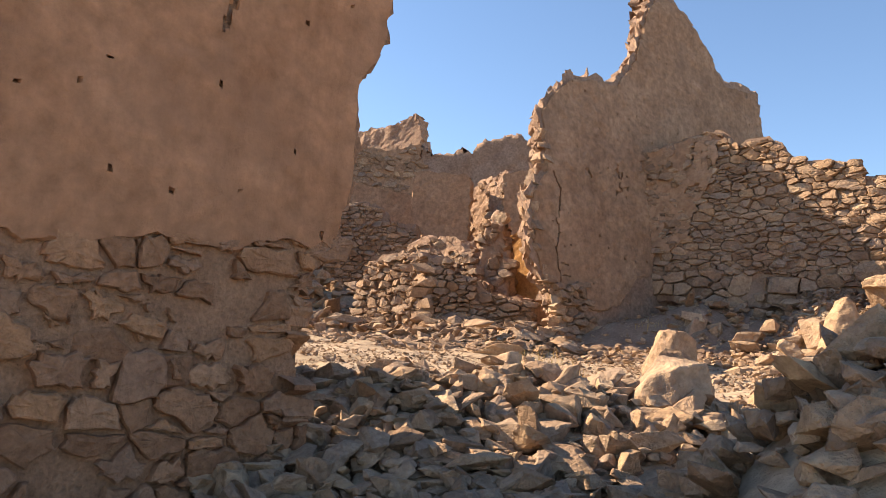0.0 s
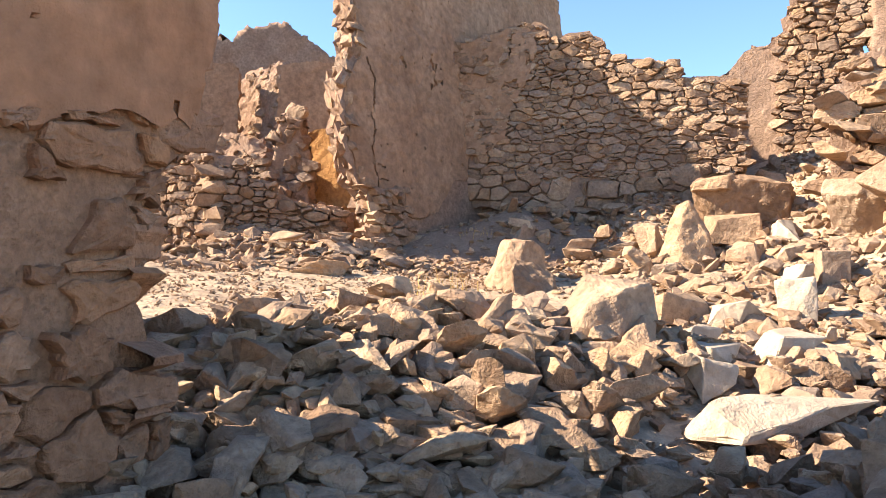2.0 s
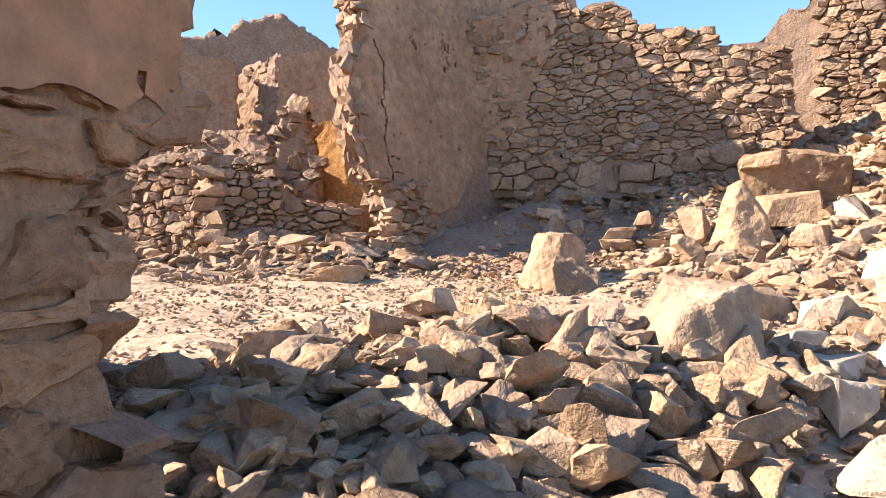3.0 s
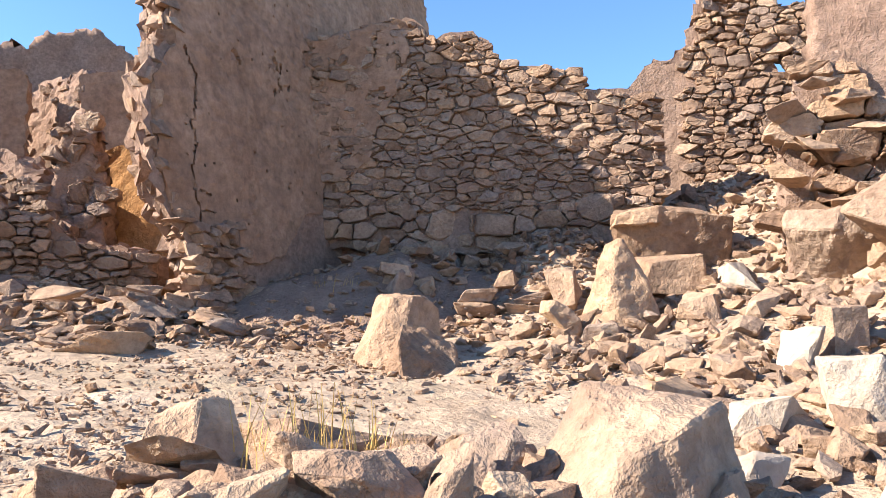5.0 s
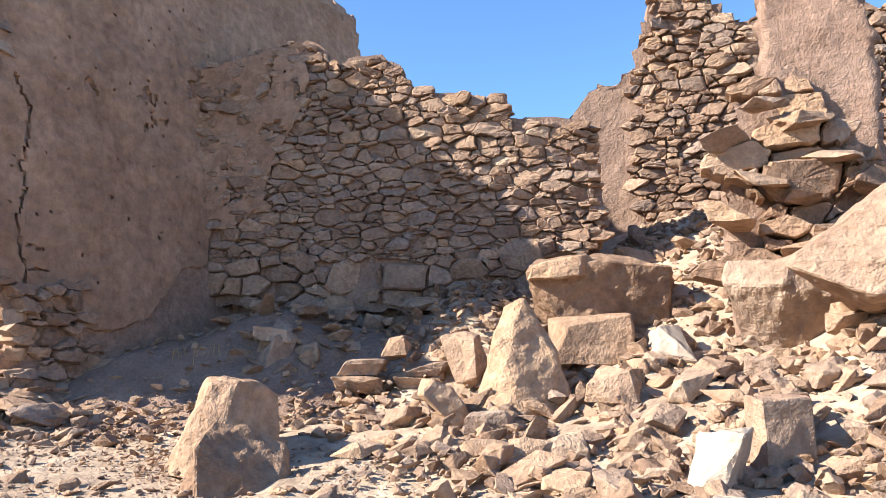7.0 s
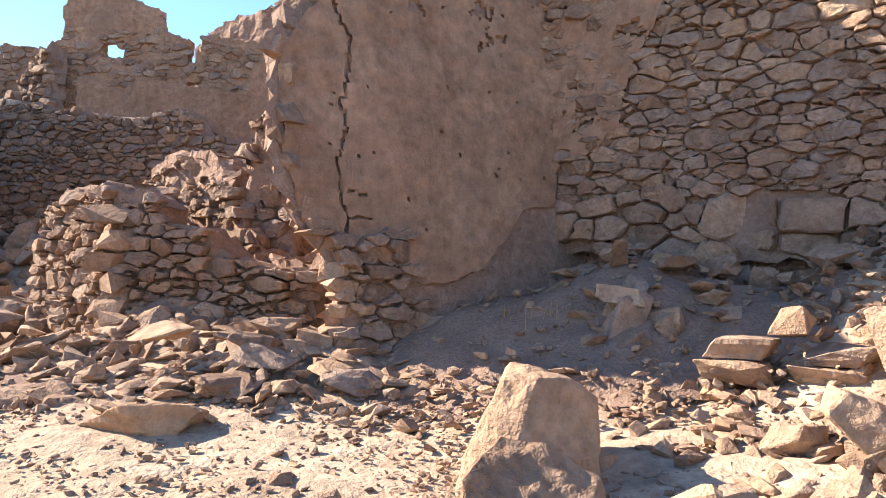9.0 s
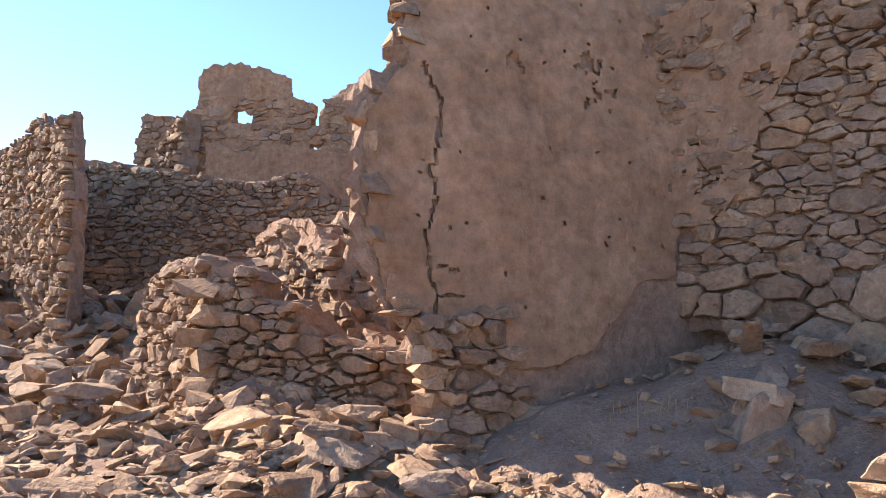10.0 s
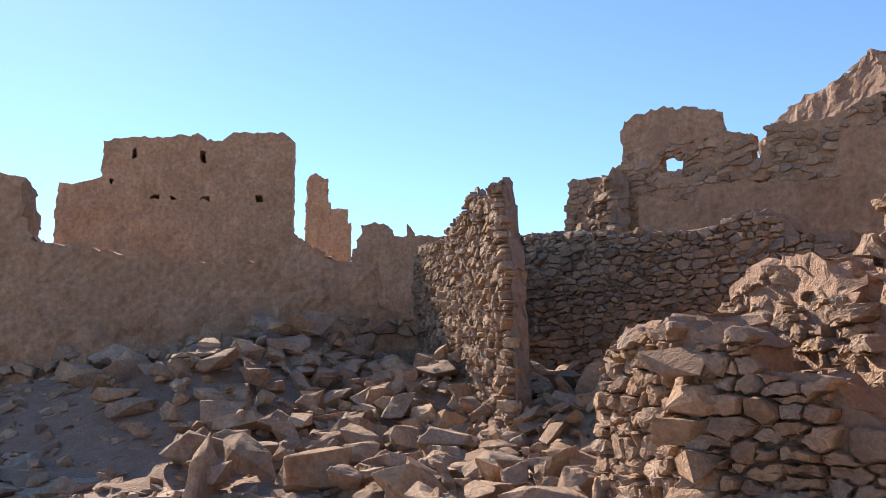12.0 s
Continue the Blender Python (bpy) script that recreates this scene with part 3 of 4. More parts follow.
BACK = Plan((-9, 20.8), (-0.5, 19.2), [(0, 5.9), (2.1, 5.9), (3.2, 5.85), (4.5, 5.6), (6.1, 5.4), (6.7, 5.55), (7.3, 5.4), (7.5, 5.0), (9, 4.9)], right=[(3, 8.2)])
w = wall("wall_yard", "long shaded rubble wall behind the yard", wall_mesh("wall_yard", BACK, 1.8, 0.6, MORTAR, 0.12, 0.04, 0.08, d0=0.05))
lay_stones(BACK, w, 2.4, 5.9, (0.07, 0.14), (0.1, 0.32), 0.1, 0.03, seed=81, limit=300, where=lambda s, z: z > 3.2 or s > 1)
PEAK = Plan((-4.5, 27.2), (-1.2, 25.4), [(0, 8.9), (0.5, 9.25), (1.4, 9.55), (2.6, 9.6), (3.1, 9.85), (3.4, 10.0), (3.6, 9.3), (3.9, 8.4)], right=[(4, 4.0)])
wall("wall_peak", "sunlit eroded earth wall rising to a point", wall_mesh("wall_peak", PEAK, 5.0, 0.6, EARTH, 0.09, 0.06, 0.12))
BOX = Plan((-1, 19.95), (2.5, 19.5), [(-0.15, 6.1), (0.0, 6.5), (0.9, 6.53), (1.35, 6.45), (1.5, 6.0)], left=[(4.5, 0.5), (5.1, -0.1), (6, -0.12)], right=[(3, 1.4)])
wall("wall_plaster_room", "smooth plastered wall of a roofless room", wall_mesh("wall_plaster_room", BOX, 3.5, 0.6, PLASTER, 0.1, 0.03, 0.08))
ROOM = Plan((1.25, 19.62), (2.6, 19.45), [(0, 6.5), (0.3, 6.62), (1.0, 6.68), (1.4, 6.7)])
wall("wall_second_room", "smooth plastered wall of another roofless room", wall_mesh("wall_second_room", ROOM, 3.5, 0.6, PLASTER, 0.1, 0.03, 0.08))
CROSS = Plan((0.4, 21.0), (1.3, 19.66), [(0, 6.3), (0.5, 6.55), (1.0, 6.5), (1.6, 6.62)], bottom=[(0, 4.6), (0.7, 4.4), (1.6, 4.0)])
w = wall("wall_cross", "sunlit broken cross wall between plastered rooms", wall_mesh("wall_cross", CROSS, 4.0, 0.3, EARTH, 0.09, 0.08, 0.14))
lay_stones(CROSS, w, 4.4, 6.5, (0.1, 0.18), (0.14, 0.3), 0.1, 0.05, seed=77, keep=0.25, limit=80)
HILL = Plan((-1.2, 24.2), (6, 23), [(0, 8.5), (0.3, 8.2), (1.0, 8.15), (1.4, 8.4), (1.6, 8.15), (2.1, 8.66), (3.1, 8.83), (3.6, 8.5), (4.4, 8.0), (6, 7.6)], right=[(3, 6.2)])
wall("wall_upper", "crumbling upper earth wall on the skyline", wall_mesh("wall_upper", HILL, 4.0, 0.6, EARTH, 0.1, 0.07, 0.16, smooth=True))

# ---- ruins up-slope to the east ----
EASTW = Plan((6.6, 12.6), (9.8, 9.2), [(0.6, 4.9), (1.1, 5.15), (1.4, 5.45), (1.85, 5.6), (2.0, 6.2), (2.05, 6.85), (2.3, 6.95), (2.55, 6.6), (2.65, 6.4), (2.8, 6.3), (2.85, 6.1), (3.3, 6.05), (4.6, 6.0)],
             left=[(3, 0.6)], holes=((2.94, 3.1, 5.15, 5.42),))
w = wall("wall_east", "sunlit rubble wall with a small opening and broken spire", wall_mesh("wall_east", EASTW, 2.8, 0.5, MORTAR, 0.09, 0.04, 0.1, d0=0.05))
lay_stones(EASTW, w, 3.4, 6.9, (0.07, 0.14), (0.12, 0.3), 0.1, 0.035, seed=91, limit=300, where=lambda s, z: s > 1.75 and z < 6.5)
PIERW = Plan((6.9, 9.2), (7.8, 8.2), [(0.3, 6.6), (0.95, 6.6), (1.1, 5.4), (1.25, 4.9)], left=[(3, 0.34)], right=[(3, 1.2), (4.9, 1.2), (6, 0.95)])
wall("wall_tower_stub", "pale eroded earth tower stub in full sun", wall_mesh("wall_tower_stub", PIERW, 1.2, 0.5, EARTH, 0.06, 0.05, 0.08, smooth=True))
ENDW = Plan((6.17, 8.63), (6.8, 7.95), [(-0.1, 3.6), (0.08, 3.95), (0.22, 4.3), (0.5, 4.4), (0.68, 4.2), (0.95, 3.75)], right=[(2.6, 1.0), (3.4, 0.95), (4.2, 0.8)])
w = wall("wall_broken_end", "broken end of a rubble-stone wall in sun", wall_mesh("wall_broken_end", ENDW, 2.3, 0.55, MORTAR, 0.07, 0.04, 0.1, d0=0.04))
lay_stones(ENDW, w, 2.6, 4.45, (0.12, 0.25), (0.22, 0.5), 0.16, 0.11, seed=93, gap=0.01, mat=BOULDER, chip=0.5)
FARE = Plan((9.0, 10.2), (11, 8), [(0.9, 5.8), (1.07, 5.95), (1.4, 6.1), (1.65, 5.85), (3, 5.8)])
w = wall("wall_far_east", "rubble wall in part shade", wall_mesh("wall_far_east", FARE, 3.0, 0.5, MORTAR, 0.12, 0.04, 0.1, d0=0.05))
lay_stones(FARE, w, 4.2, 6.1, (0.1, 0.18), (0.14, 0.3), 0.1, 0.03, seed=95, limit=100)

# ---- the western ruins ----
WEST = Plan((-22.08, 14.31), (-15.98, 21.9), [(3.45, 7.16), (3.68, 8.66), (4.6, 8.89), (4.69, 10.04), (7.25, 10.33), (7.42, 10.15), (7.82, 10.15), (8.05, 10.4), (9.66, 10.5), (9.89, 10.04), (10.0, 7.51), (10.93, 6.93)], left=[(3.02, 2.99), (7.16, 3.56)], right=[(3.02, 11.04), (6.93, 10.81), (7.51, 9.91), (9.92, 9.87)], holes=((5.38, 5.54, 9.46, 9.79), (7.23, 7.36, 9.46, 9.79), (5.98, 6.13, 8.36, 8.52), (6.52, 6.67, 8.36, 8.52), (7.33, 7.47, 8.36, 8.52), (8.87, 9.02, 8.4, 8.56), (4.85, 4.99, 8.72, 8.89)))
w = wall("wall_west_tower", "massive dark earth tower wall against the sun", wall_mesh("wall_west_tower", WEST, 2.0, 1.2, PLASTER, 0.11, 0.06, 0.08))
SPIRE = Plan((-22.04, 26.16), (-19.05, 29.41), [(1.04, 11.1), (1.43, 11.49), (1.82, 11.17), (1.95, 10.06), (2.67, 10.06), (2.82, 8.5)], left=[(3.04, 1.07)], right=[(3.04, 2.79)])
wall("wall_spire", "slender broken earth pillar against the sky", wall_mesh("wall_spire", SPIRE, 2.5, 0.7, PLASTER, 0.1, 0.05, 0.08))
# The 8.92 high left end is out of view, raised to shade the yard.
LOW = Plan((-14.78, 11.98), (-8.48, 19.54), [(-3.15, 8.92), (1.0, 8.92), (1.1, 7.01), (2.2, 6.95), (2.41, 5.95), (2.57, 5.63), (2.89, 5.74), (4.41, 5.48), (5.88, 5.37), (7.66, 5.55), (8.82, 5.42), (8.92, 4.58), (9.76, 4.37)], left=[(1.96, -3.15)], right=[(1.96, 9.87)])
w = wall("wall_west_low", "dark shaded lower ruin wall of earth and stone", wall_mesh("wall_west_low", LOW, 1.5, 0.8, PLASTER, 0.12, 0.08, 0.12))
lay_stones(LOW, w, 2.4, 5.0, (0.14, 0.3), (0.2, 0.5), 0.1, 0.12, seed=97, limit=300, where=lambda s, z: z < 3.2 + 0.14 * s + 0.3 * rough_noise((s, 1, 0), 0.8) and s > 2, keep=0.7)
FARW = Plan((-14.5, 22.9), (-8, 27), [(0.1, 6.8), (0.35, 7.66), (1.1, 7.71), (1.25, 7.3), (1.65, 7.3), (1.74, 7.7), (1.84, 7.3), (3.0, 7.25), (7, 7.2)], left=[(3, 0.1)])
wall("wall_far", "distant earth wall against the sky", wall_mesh("wall_far", FARW, 3.0, 0.6, PLASTER, 0.13, 0.05, 0.06))

# ---- collapsed earth at the foot of the walls, darkened for shade ----
def shade_toned_mound(cx, cy, rx, ry, lift, label):
    """Melted wall earth lying on the ground as a thick ragged sheet. Its darker colour stands in for shade."""
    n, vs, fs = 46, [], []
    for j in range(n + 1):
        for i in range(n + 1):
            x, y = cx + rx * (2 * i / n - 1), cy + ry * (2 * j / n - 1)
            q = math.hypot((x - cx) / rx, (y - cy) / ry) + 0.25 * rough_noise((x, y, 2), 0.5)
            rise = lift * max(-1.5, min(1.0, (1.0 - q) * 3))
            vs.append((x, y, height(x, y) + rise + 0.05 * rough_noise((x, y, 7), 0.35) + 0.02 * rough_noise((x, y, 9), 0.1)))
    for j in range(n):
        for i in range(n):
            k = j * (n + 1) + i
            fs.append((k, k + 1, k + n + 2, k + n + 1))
    # MORTAR is darker than the ground, so the sheet carries painted shade.
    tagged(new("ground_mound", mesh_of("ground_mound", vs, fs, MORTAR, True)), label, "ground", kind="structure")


shade_toned_mound(3.45, 11.75, 1.9, 1.25, 0.13, "dusty mound of collapsed wall earth, coloured darker for shade")
shade_toned_mound(-8.3, 15.4, 4.6, 3.4, 0.1, "earth sheet between the yard ruins, coloured dark for shade")
shade_toned_mound(0.6, 12.3, 1.6, 1.0, 0.02, "mound of collapsed earth by broken walls, darkened for shade")


# ---- boulders and fallen stones ----
def boulder(name, at, size, turn, seed, label, mat=BOULDER, cut=0.4, taper=0.0, tilt=0.0, roll=0.0, sink=0.06, z=None, group="", category="boulder"):
    """One rock of its own shape, bedded in the ground or at height z."""
    ob = new(name, rock_mesh(name, seed, mat, cut, 8, True, taper))
    base = height(*at) - sink if z is None else z
    ob.matrix_basis = seat((at[0], at[1], base + size[2] / 2), turn, size, tilt, roll)
    return tagged(ob, label, category, group)


def carved(name, at, corners, turn, seed, label, sink=0.05, z=None, mat=BOULDER):
    """A large rock with a shape of its own: the hull of its main corners, chipped and pitted."""
    bm = bmesh.new()
    for c in corners:
        bm.verts.new(c)
    bmesh.ops.convex_hull(bm, input=bm.verts)
    bmesh.ops.delete(bm, geom=[v for v in bm.verts if not v.link_faces], context="VERTS")
    bmesh.ops.dissolve_limit(bm, angle_limit=radians(8), verts=bm.verts, edges=bm.edges)
    bmesh.ops.bevel(bm, geom=list(bm.edges), offset=0.011, segments=1, affect="EDGES", clamp_overlap=True)
    bmesh.ops.triangulate(bm, faces=bm.faces)
    roughen(bm, 4, 0.075, 0.6, seed)
    bmesh.ops.recalc_face_normals(bm, faces=bm.faces)
    me = bpy.data.meshes.new(name)
    bm.to_mesh(me)
    bm.free()
    me.materials.append(mat)
    ob = new(name, me)
    ob.matrix_basis = pose(at[0], at[1], height(*at) - sink if z is None else z, 0, 0, turn)
    return tagged(ob, label, "boulder")


def heap(count, single, box, sizes, label, seed, where=None, flat=0.65, lift=0.12, group="fallen stones"):
    """Fallen stones lying as they came down inside a stretch of the plan: the first are things of their own, the rest one heap."""
    r = random.Random(seed)
    n, seats = 0, []
    for _ in range(count * 14):
        if n >= count:
            break
        x, y = r.uniform(box[0], box[1]), r.uniform(box[2], box[3])
        if where and not where(x, y):
            continue
        a = sizes[0] + (sizes[1] - sizes[0]) * r.random() ** (1.3 if n < single else 2.2)
        size = (a * r.uniform(0.9, 1.5), a * r.uniform(0.75, 1.1), a * r.uniform(flat * 0.7, flat * 1.4))
        m = seat((x, y, height(x, y) + size[2] * 0.2 + r.random() * lift), r.uniform(0, 360), size, r.gauss(0, 20 * flat + 3), r.gauss(0, 20 * flat + 3))
        if n < single:
            ob = new("fallen_stone", FALLEN[r.randrange(len(FALLEN))])
            ob.matrix_basis = m
            tagged(ob, label, "stone", group)
        else:
            seats.append(m)
        n += 1
    if seats:
        tagged(new("rubble_heap", joined("rubble_heap", seats, STONES, FALLEN)), label.replace("stone", "stones", 1), "rubble", kind="stuff")


def gravel(name, count, box, sizes, label, seed, where=None, lift=0.0):
    """Small rubble and grit, past counting."""
    r = random.Random(seed)
    seats = []
    while len(seats) < count:
        x, y = r.uniform(box[0], box[1]), r.uniform(box[2], box[3])
        if where and not where(x, y, r):
            continue
        a = sizes[0] + (sizes[1] - sizes[0]) * r.random() ** 2.5
        seats.append(seat((x, y, height(x, y) + a * 0.2 + r.random() * lift), r.uniform(0, 360), (a * r.uniform(0.9, 1.5), a * r.uniform(0.7, 1.1), a * r.uniform(0.4, 0.8)), r.gauss(0, 18), r.gauss(0, 18)))
    tagged(new(name, joined(name, seats, STONES)), label, "rubble", kind="stuff")


# round the sandy floor
carved("boulder", (2.74, 9.62), ((-0.34, -0.12, 0), (-0.3, 0.22, 0), (-0.3, -0.1, 0.16), (-0.13, -0.16, 0.52), (-0.06, 0.22, 0.57), (0.02, -0.25, 0.55), (0.14, -0.2, 0.53), (0.28, -0.15, 0.44), (0.27, 0.28, 0.46), (0.3, -0.18, 0), (0.28, 0.32, 0), (-0.16, -0.32, 0), (0.1, -0.3, 0)), 0, 33, "large angular tan boulder with a pale split face")
carved("boulder", (2.68, 9.16), ((-0.3, -0.02, 0), (-0.26, -0.18, 0.26), (-0.1, 0.08, 0.38), (0.08, 0.06, 0.36), (0.3, 0.0, 0.24), (0.3, -0.08, 0), (-0.26, -0.24, 0), (0.15, -0.28, 0.02), (0.0, 0.2, 0)), 0, 2, "smaller pale boulder leaning on a larger one")
carved("boulder", (4.72, 9.28), ((-0.36, -0.22, 0), (-0.3, 0.25, 0), (0.38, -0.25, 0), (0.36, 0.25, 0.05), (-0.05, -0.36, 0), (-0.3, -0.1, 0.3), (-0.15, -0.26, 0.42), (-0.12, 0.0, 0.8), (0.0, -0.08, 0.84), (0.1, 0.06, 0.76), (-0.24, -0.14, 0.5), (0.2, -0.1, 0.56), (0.2, -0.2, 0.42), (0.27, 0.1, 0.35), (-0.1, 0.22, 0.5)), -25, 3, "cone-shaped brown boulder among rubble", sink=0.1)
boulder("boulder", (4.05, 9.25), (0.5, 0.42, 0.4), 40, 4, "low cracked tan boulder beside the cone-shaped one", cut=0.5, taper=0.3)
boulder("boulder", (4.72, 9.95), (0.34, 0.3, 0.42), 15, 5, "small upright boulder below the rubble wall", cut=0.4, sink=0.0)
boulder("boulder", (5.5, 9.45), (0.72, 0.5, 0.42), -28, 6, "block-shaped tan boulder with a flat top", cut=0.2)
carved("boulder", (5.95, 9.8), ((-0.66, -0.26, 0.5), (-0.3, -0.16, 0.0), (-0.55, 0.3, 0.1), (-0.55, 0.25, 0.66), (-0.1, -0.4, 0.56), (-0.1, -0.2, 0.0), (0.5, -0.38, 0.5), (0.5, -0.18, 0.0), (0.64, 0.2, 0.45), (0.58, 0.25, 0.0), (0.1, 0.3, 0.7)), -34, 7, "long squared boulder at the foot of the rubble wall", sink=0.0)
carved("boulder", (5.62, 9.86), ((-0.36, -0.2, 0.0), (-0.3, 0.25, 0.02), (-0.32, -0.2, 0.12), (0.05, -0.3, 0.02), (0.1, -0.26, 0.2), (0.36, -0.05, 0.04), (0.3, 0.2, 0.2), (-0.1, 0.28, 0.2)), -30, 38, "flat pale slab lying on a squared boulder", z=2.86)
carved("boulder", (6.28, 8.28), ((-0.46, -0.2, 0.5), (-0.4, -0.12, 0.68), (-0.1, -0.4, 0.46), (-0.05, -0.34, 0.66), (0.36, -0.3, 0.36), (0.38, -0.2, 0.64), (-0.1, 0.0, 0.0), (0.3, -0.05, 0.0), (0.34, 0.3, 0.0), (-0.2, 0.3, 0.0), (-0.36, 0.28, 0.66), (0.3, 0.3, 0.68)), -40, 9, "cube-like shaded boulder under a stack of stones", sink=0.08)
carved("boulder", (6.12, 7.28), ((-0.72, -0.1, 0.32), (-0.6, 0.25, 0.38), (-0.3, -0.3, 0.1), (-0.35, 0.1, 0.62), (0.0, -0.38, 0.3), (0.1, -0.1, 0.92), (0.2, 0.35, 0.95), (0.55, -0.4, 0.12), (0.7, -0.2, 0.9), (0.75, 0.3, 0.85), (0.6, 0.35, 0.0), (-0.2, 0.38, 0.0)), -48, 10, "huge tilted tan slab resting on the slope", sink=-0.08)
carved("boulder", (1.74, 6.0), ((-0.36, -0.1, 0.1), (-0.3, 0.22, 0.12), (-0.28, -0.16, 0.3), (-0.12, -0.26, 0.4), (0.0, 0.2, 0.5), (0.16, -0.22, 0.44), (0.14, -0.3, 0.0), (-0.15, -0.3, 0.05), (0.36, 0.0, 0.2), (0.34, 0.2, 0.0), (0.3, -0.15, 0.0)), 12, 11, "big rounded tan boulder on the rubble heap", sink=0.0)
boulder("boulder", (1.74, 5.62), (0.3, 0.26, 0.42), 70, 12, "rough upright boulder leaning on a bigger one", cut=0.5, roll=14, sink=0.02)
boulder("boulder", (1.98, 4.88), (1.0, 0.5, 0.22), 6, 13, "long flat pale slab on the rubble", PALE, cut=0.3, sink=-0.04)
boulder("boulder", (2.0, 5.35), (0.3, 0.28, 0.3), 20, 14, "pale angular boulder in the rubble", PALE, cut=0.5)
boulder("boulder", (2.3, 5.75), (0.46, 0.36, 0.24), 35, 15, "low pale boulder in the rubble", PALE, cut=0.5)
boulder("boulder", (2.75, 5.6), (0.5, 0.42, 0.34), 65, 41, "pale rounded boulder at the edge of the heap", PALE, cut=0.5)
boulder("boulder", (2.62, 6.3), (0.44, 0.3, 0.22), 20, 42, "flat whitish stone in the sun", PALE, cut=0.5)
boulder("boulder", (3.35, 6.75), (0.42, 0.32, 0.32), 10, 16, "white-faced angular boulder in the sun", PALE, cut=0.45)
boulder("boulder", (3.75, 6.55), (0.34, 0.34, 0.42), 50, 17, "white upright boulder in the sun", PALE, cut=0.35)
boulder("boulder", (4.45, 7.35), (0.36, 0.3, 0.34), 30, 18, "white rounded boulder among rubble", PALE, cut=0.5)
boulder("boulder", (3.15, 7.25), (0.62, 0.3, 0.28), 4, 19, "long squared tan block on the floor edge", cut=0.18)
boulder("boulder", (4.85, 7.3), (0.28, 0.2, 0.38), -20, 20, "small upright squared tan block", cut=0.12)
boulder("boulder", (5.05, 8.6), (0.55, 0.4, 0.3), 10, 21, "low rough pale boulder on the slope", cut=0.5)
boulder("boulder", (5.7, 8.85), (0.32, 0.3, 0.34), 60, 22, "pale smooth boulder on the slope", PALE, cut=0.45)
boulder("boulder", (0.52, 11.4), (0.56, 0.34, 0.13), 30, 23, "pale flat slab lying tilted on rubble", BOULDER, cut=0.65, tilt=16, roll=-22, z=2.12)
boulder("boulder", (0.55, 10.75), (0.7, 0.3, 0.1), 12, 24, "thin brown slab in the debris", cut=0.3)
boulder("boulder", (0.75, 10.35), (0.6, 0.35, 0.26), 14, 25, "wedge-shaped brown boulder in the debris", cut=0.5, roll=10)
boulder("boulder", (-0.35, 10.95), (0.5, 0.34, 0.16), 30, 26, "grey flat stone on the sandy floor", cut=0.4)
boulder("boulder", (3.55, 11.2), (0.24, 0.22, 0.44), 20, 27, "leaning grey stone in the shaded corner", cut=0.3, roll=16)
boulder("boulder", (1.08, 6.85), (0.62, 0.36, 0.24), 5, 28, "dark flat-topped boulder behind dry grass", cut=0.3)
boulder("boulder", (0.52, 6.6), (0.42, 0.34, 0.34), 40, 29, "pointed tan boulder on the heap", cut=0.4, taper=0.5)
boulder("boulder", (-4.9, 13.6), (1.1, 0.7, 0.5), -30, 30, "broad rounded boulder in the yard", cut=0.5)
boulder("boulder", (-9.6, 19.2), (0.5, 0.4, 0.35), 0, 31, "white boulder catching the sun", PALE, cut=0.5, sink=-0.05)
# layered stones at the foot of the rubble wall
for i, (x, y, z, sx, sz) in enumerate(((4.0, 10.5, 1.78, 0.42, 0.14), (4.45, 10.3, 1.78, 0.4, 0.13), (4.05, 10.5, 1.92, 0.36, 0.13), (4.5, 10.3, 1.9, 0.46, 0.13), (4.3, 10.4, 2.04, 0.26, 0.2), (4.75, 10.3, 2.02, 0.22, 0.12))):
    boulder("fallen_stone", (x, y), (sx, 0.3, sz), -35, 60 + i, "flat reddish stone in a low stack", cut=0.3, z=z + 0.2, roll=4 - i * 2, group="stacked flat stones", category="stone")
# loose stones lying against the broken wall end over the cube-like boulder
pr = random.Random(5)
for i in range(9):
    f = pr.uniform(0.0, 0.8)
    p = ENDW.at(f, 0, -0.12 - pr.uniform(0, 0.1))
    boulder("fallen_stone", (p.x, p.y), (pr.uniform(0.3, 0.55), pr.uniform(0.3, 0.4), pr.uniform(0.1, 0.2)), -48 + pr.uniform(-20, 20), 80 + i, "flat sunlit stone jutting from a broken wall end", cut=0.55, z=2.85 + 0.14 * i, roll=pr.uniform(-14, 14), tilt=pr.uniform(-10, 10), group="broken wall end", category="stone")
for i in range(34):
    f = pr.random()
    x, y = 6.75 + 0.7 * f + pr.uniform(-0.2, 0.2), 7.95 - 0.4 * f + pr.uniform(-0.25, 0.3)
    boulder("fallen_stone", (x, y), (pr.uniform(0.18, 0.5), pr.uniform(0.2, 0.35), pr.uniform(0.1, 0.26)), pr.uniform(-90, 30), 110 + i, "tan stone wedged beside a broken wall end", cut=0.55, z=2.7 + (i % 17) * 0.055, roll=pr.uniform(-25, 25), group="broken wall end", category="stone")

front_heap = lambda x, y: math.hypot(x - 0.9, y - 6.35) > 0.35 and 4.15 + 0.12 * x < y < min(6.3 + 0.25 * x, 8.0 - 0.9 * x) and not (1.2 < x < 2.6 and y < 5.5 and abs(y - 4.6 - 0.8 * (x - 1.2)) < 0.25)
heap(1700, 75, (-1.3, 3.4, 4.1, 6.9), (0.08, 0.25), "angular brown stone in a collapsed wall heap", 201, front_heap, lift=0.16, group="collapsed wall heap")
heap(800, 30, (0.6, 4.0, 2.1, 4.0), (0.09, 0.24), "dark angular stone in a shaded heap", 202, lambda x, y: (x - 2.1) ** 2 + (y - 2.7) ** 2 < 2.6, lift=0.14, group="shaded stone heap")
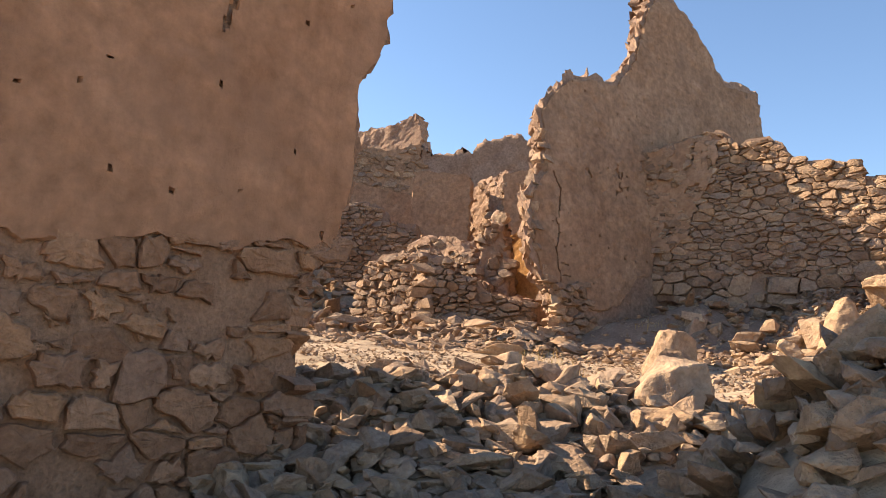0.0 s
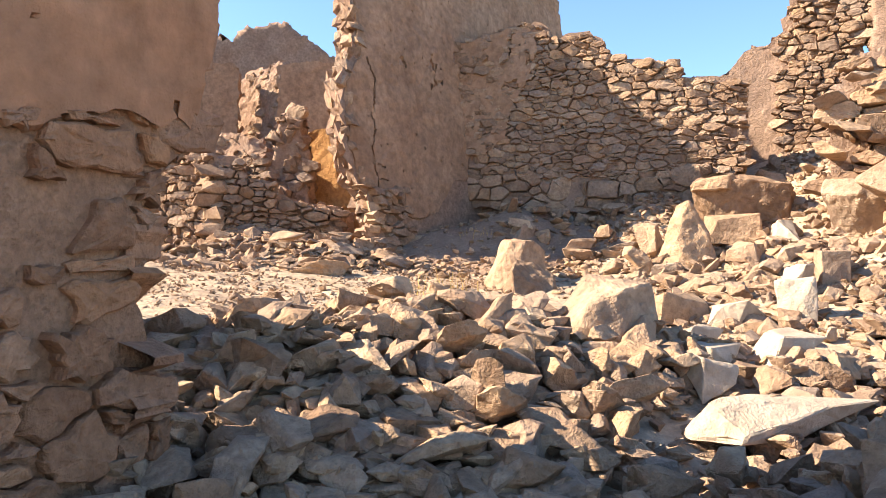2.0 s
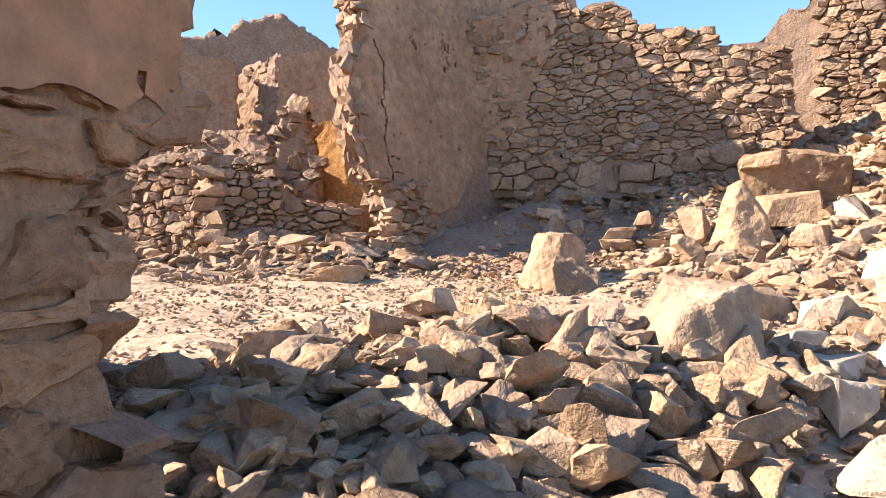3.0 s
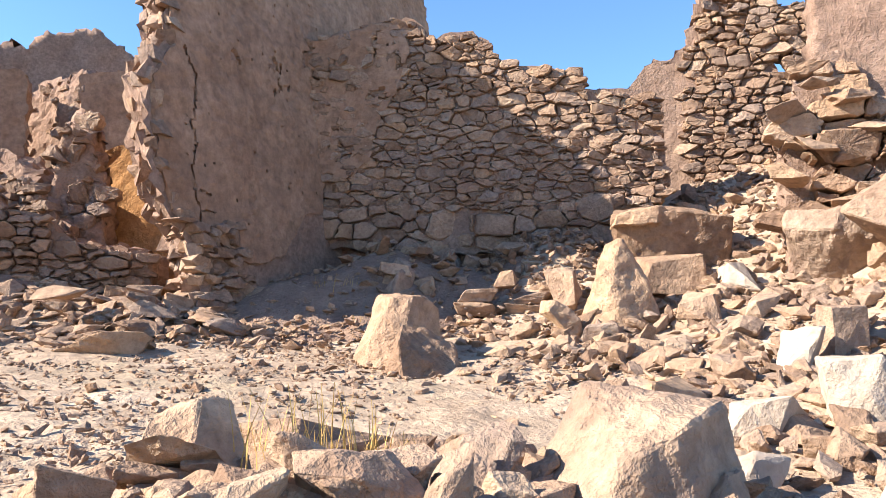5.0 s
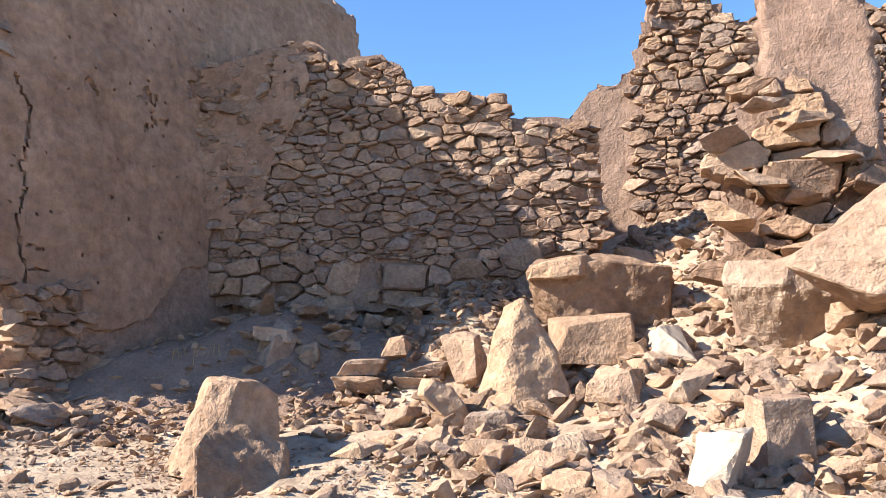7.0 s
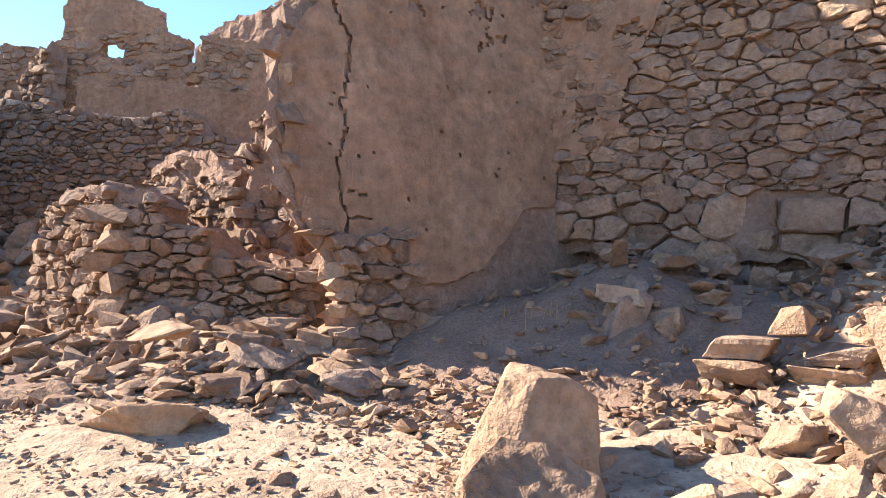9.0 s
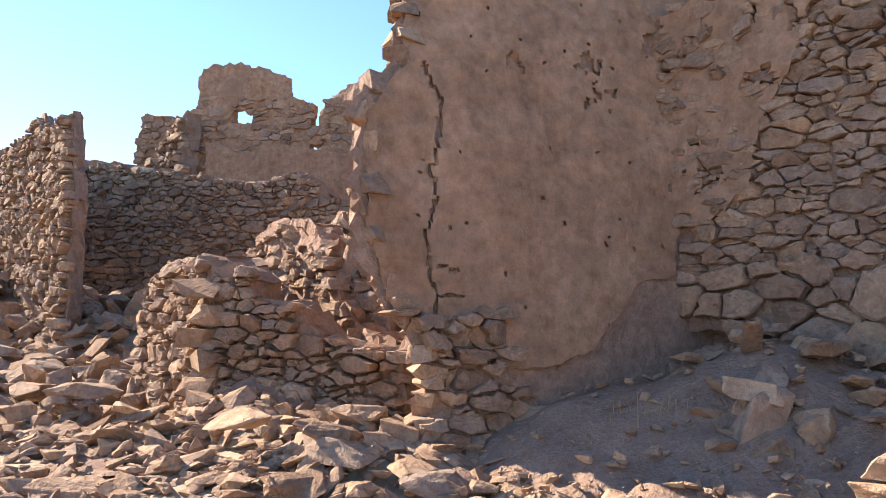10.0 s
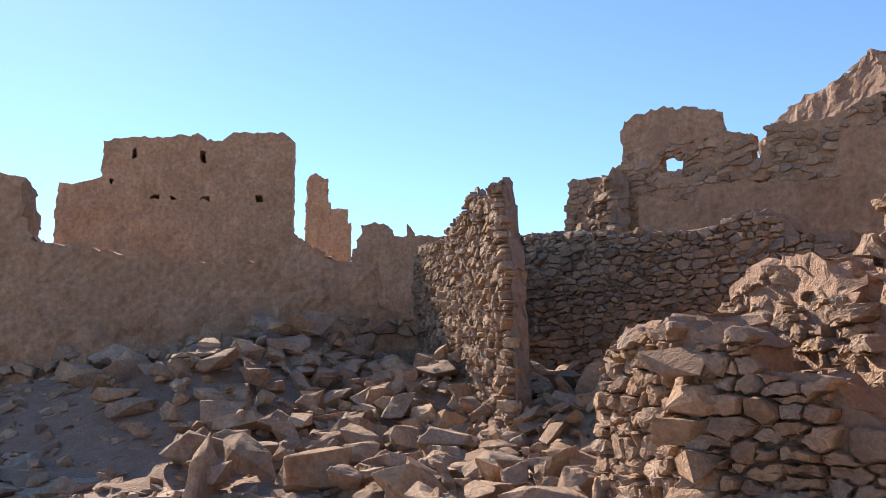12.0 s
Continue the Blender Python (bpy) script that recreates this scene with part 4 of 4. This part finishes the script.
heap(50, 10, (-2.2, 0.2, 2.4, 4.2), (0.15, 0.38), "brown stone at the foot of the earth wall", 203, lambda x, y: y < 4.1 + 0.9 * (x + 1.4) and y > 2.2, group="stones by the earth wall")
heap(620, 45, (3.0, 7.6, 5.2, 10.4), (0.07, 0.28), "sunlit tan stone scattered on the slope", 204, lambda x, y: y < 11.5 - 0.4 * x and (x > 3.9 or y < 7.8), lift=0.05, group="slope stones")
heap(170, 40, (-1.6, 2.4, 9.7, 12.2), (0.08, 0.34), "brown stone in the debris by the broken walls", 215, lambda x, y: y > 10.75 + 0.1 * abs(x) and not (x > 1.9 and y < 10.5) and (x > -0.2 or y > 11.9), flat=0.5, lift=0.06, group="debris by broken walls")
heap(150, 10, (3.3, 5.4, 11.05, 12.3), (0.05, 0.3), "dusty stone in the shaded corner", 206, lambda x, y: y < 14.8 - 0.72 * x + 0.6, lift=0.22, group="corner stones")
heap(640, 8, (-9.0, -1.0, 12.4, 17.5), (0.12, 0.5), "stone lying in the rubble-strewn yard", 207, lambda x, y: y > 12.6 - 0.35 * (x + 2), lift=0.2, group="yard stones")
heap(700, 4, (-16, -5.5, 11.5, 20), (0.14, 0.6), "dark stone below the western ruins", 208, lambda x, y: y < 12.9 + 1.2 * (x + 18.7) - 0.5 and y > 13.0 - 0.2 * (x + 7), lift=0.34, group="western stones")
heap(60, 6, (6.2, 9.5, 7.2, 11.2), (0.1, 0.35), "pale stone below the eastern wall", 209, lift=0.05, group="eastern stones")

gravel("heap_rubble", 2600, (-1.4, 4.0, 3.6, 7.2), (0.03, 0.14), "small broken stones filling the collapsed heap", 301, lambda x, y, r: 4.0 + 0.1 * x < y < min(6.6 + 0.3 * x, 8.4 - 0.9 * x))
gravel("near_rubble", 2200, (-2.4, 4.2, 0.6, 4.4), (0.03, 0.16), "small dark stones around the shaded heap", 302)
gravel("slope_rubble", 6500, (2.8, 9.0, 4.6, 11.2), (0.025, 0.15), "small sunlit stones and grit on the slope", 303, lambda x, y, r: r.random() < (x - 2.7) * 0.8)
gravel("floor_debris", 500, (-1.6, 4.4, 6.4, 10.9), (0.02, 0.1), "loose stone chips on the sandy floor", 310, lambda x, y, r: rough_noise((x, y, 1), 1.1) > 0.0)
gravel("floor_grit", 9000, (-2.0, 4.4, 6.2, 10.9), (0.01, 0.045), "grit and pebbles on the sandy floor", 304)
gravel("debris", 2600, (-2.0, 2.6, 9.6, 12.6), (0.03, 0.15), "small broken stones by the ruined walls", 305, lambda x, y, r: r.random() < (y - 10.3) * 0.9 and (x > -0.2 or y > 11.7 or r.random() < 0.15))
gravel("corner_debris", 1600, (2.2, 6.4, 10.2, 12.4), (0.015, 0.09), "dusty rubble in the shaded corner", 306, lambda x, y, r: y < 15.2 - 0.72 * x, lift=0.16)
gravel("yard_rubble", 6000, (-14, 1.5, 11.5, 20), (0.04, 0.24), "rubble strewn over the yard", 307)


# ---- dry grass ----
def grass_tuft(at, size, blades, seed, label):
    r = random.Random(seed)
    vs, fs = [], []
    for _ in range(blades):
        x, y = r.gauss(0, size * 0.45), r.gauss(0, size * 0.2)
        h, a, lean = size * r.uniform(0.4, 1.0), r.uniform(0, 6.28), r.uniform(0.05, 0.5)
        w = 0.0035
        for k in range(4):
            f = k / 3
            q = Vector((x + math.cos(a) * lean * h * f * f, y + math.sin(a) * lean * h * f * f, h * f - 0.03))
            side = Vector((-math.sin(a), math.cos(a), 0)) * w * (1 - 0.75 * f)
            out = Vector((math.cos(a), math.sin(a), 0)) * w * 0.6 * (1 - 0.75 * f)
            vs += [q + side, q - side, q + out]
        b = len(vs) - 12
        for k in range(3):
            for p, q in ((0, 1), (1, 2), (2, 0)):
                fs.append((b + k * 3 + p, b + k * 3 + q, b + k * 3 + 3 + q, b + k * 3 + 3 + p))
    ob = new("grass_tuft", mesh_of("grass_tuft", vs, fs, STRAW))
    ob.location = (at[0], at[1], height(*at) + 0.03)
    tagged(ob, label, "dry grass", kind="stuff")


grass_tuft((0.82, 6.42), 0.28, 55, 1, "dry yellow grass tuft in front of a dark boulder")
grass_tuft((1.08, 6.48), 0.2, 26, 2, "dry yellow grass tuft among stones")
grass_tuft((2.95, 10.75), 0.2, 40, 3, "dry grass tuft in the shaded corner")
grass_tuft((3.0, 11.5), 0.26, 40, 4, "withered grass on the shaded mound")
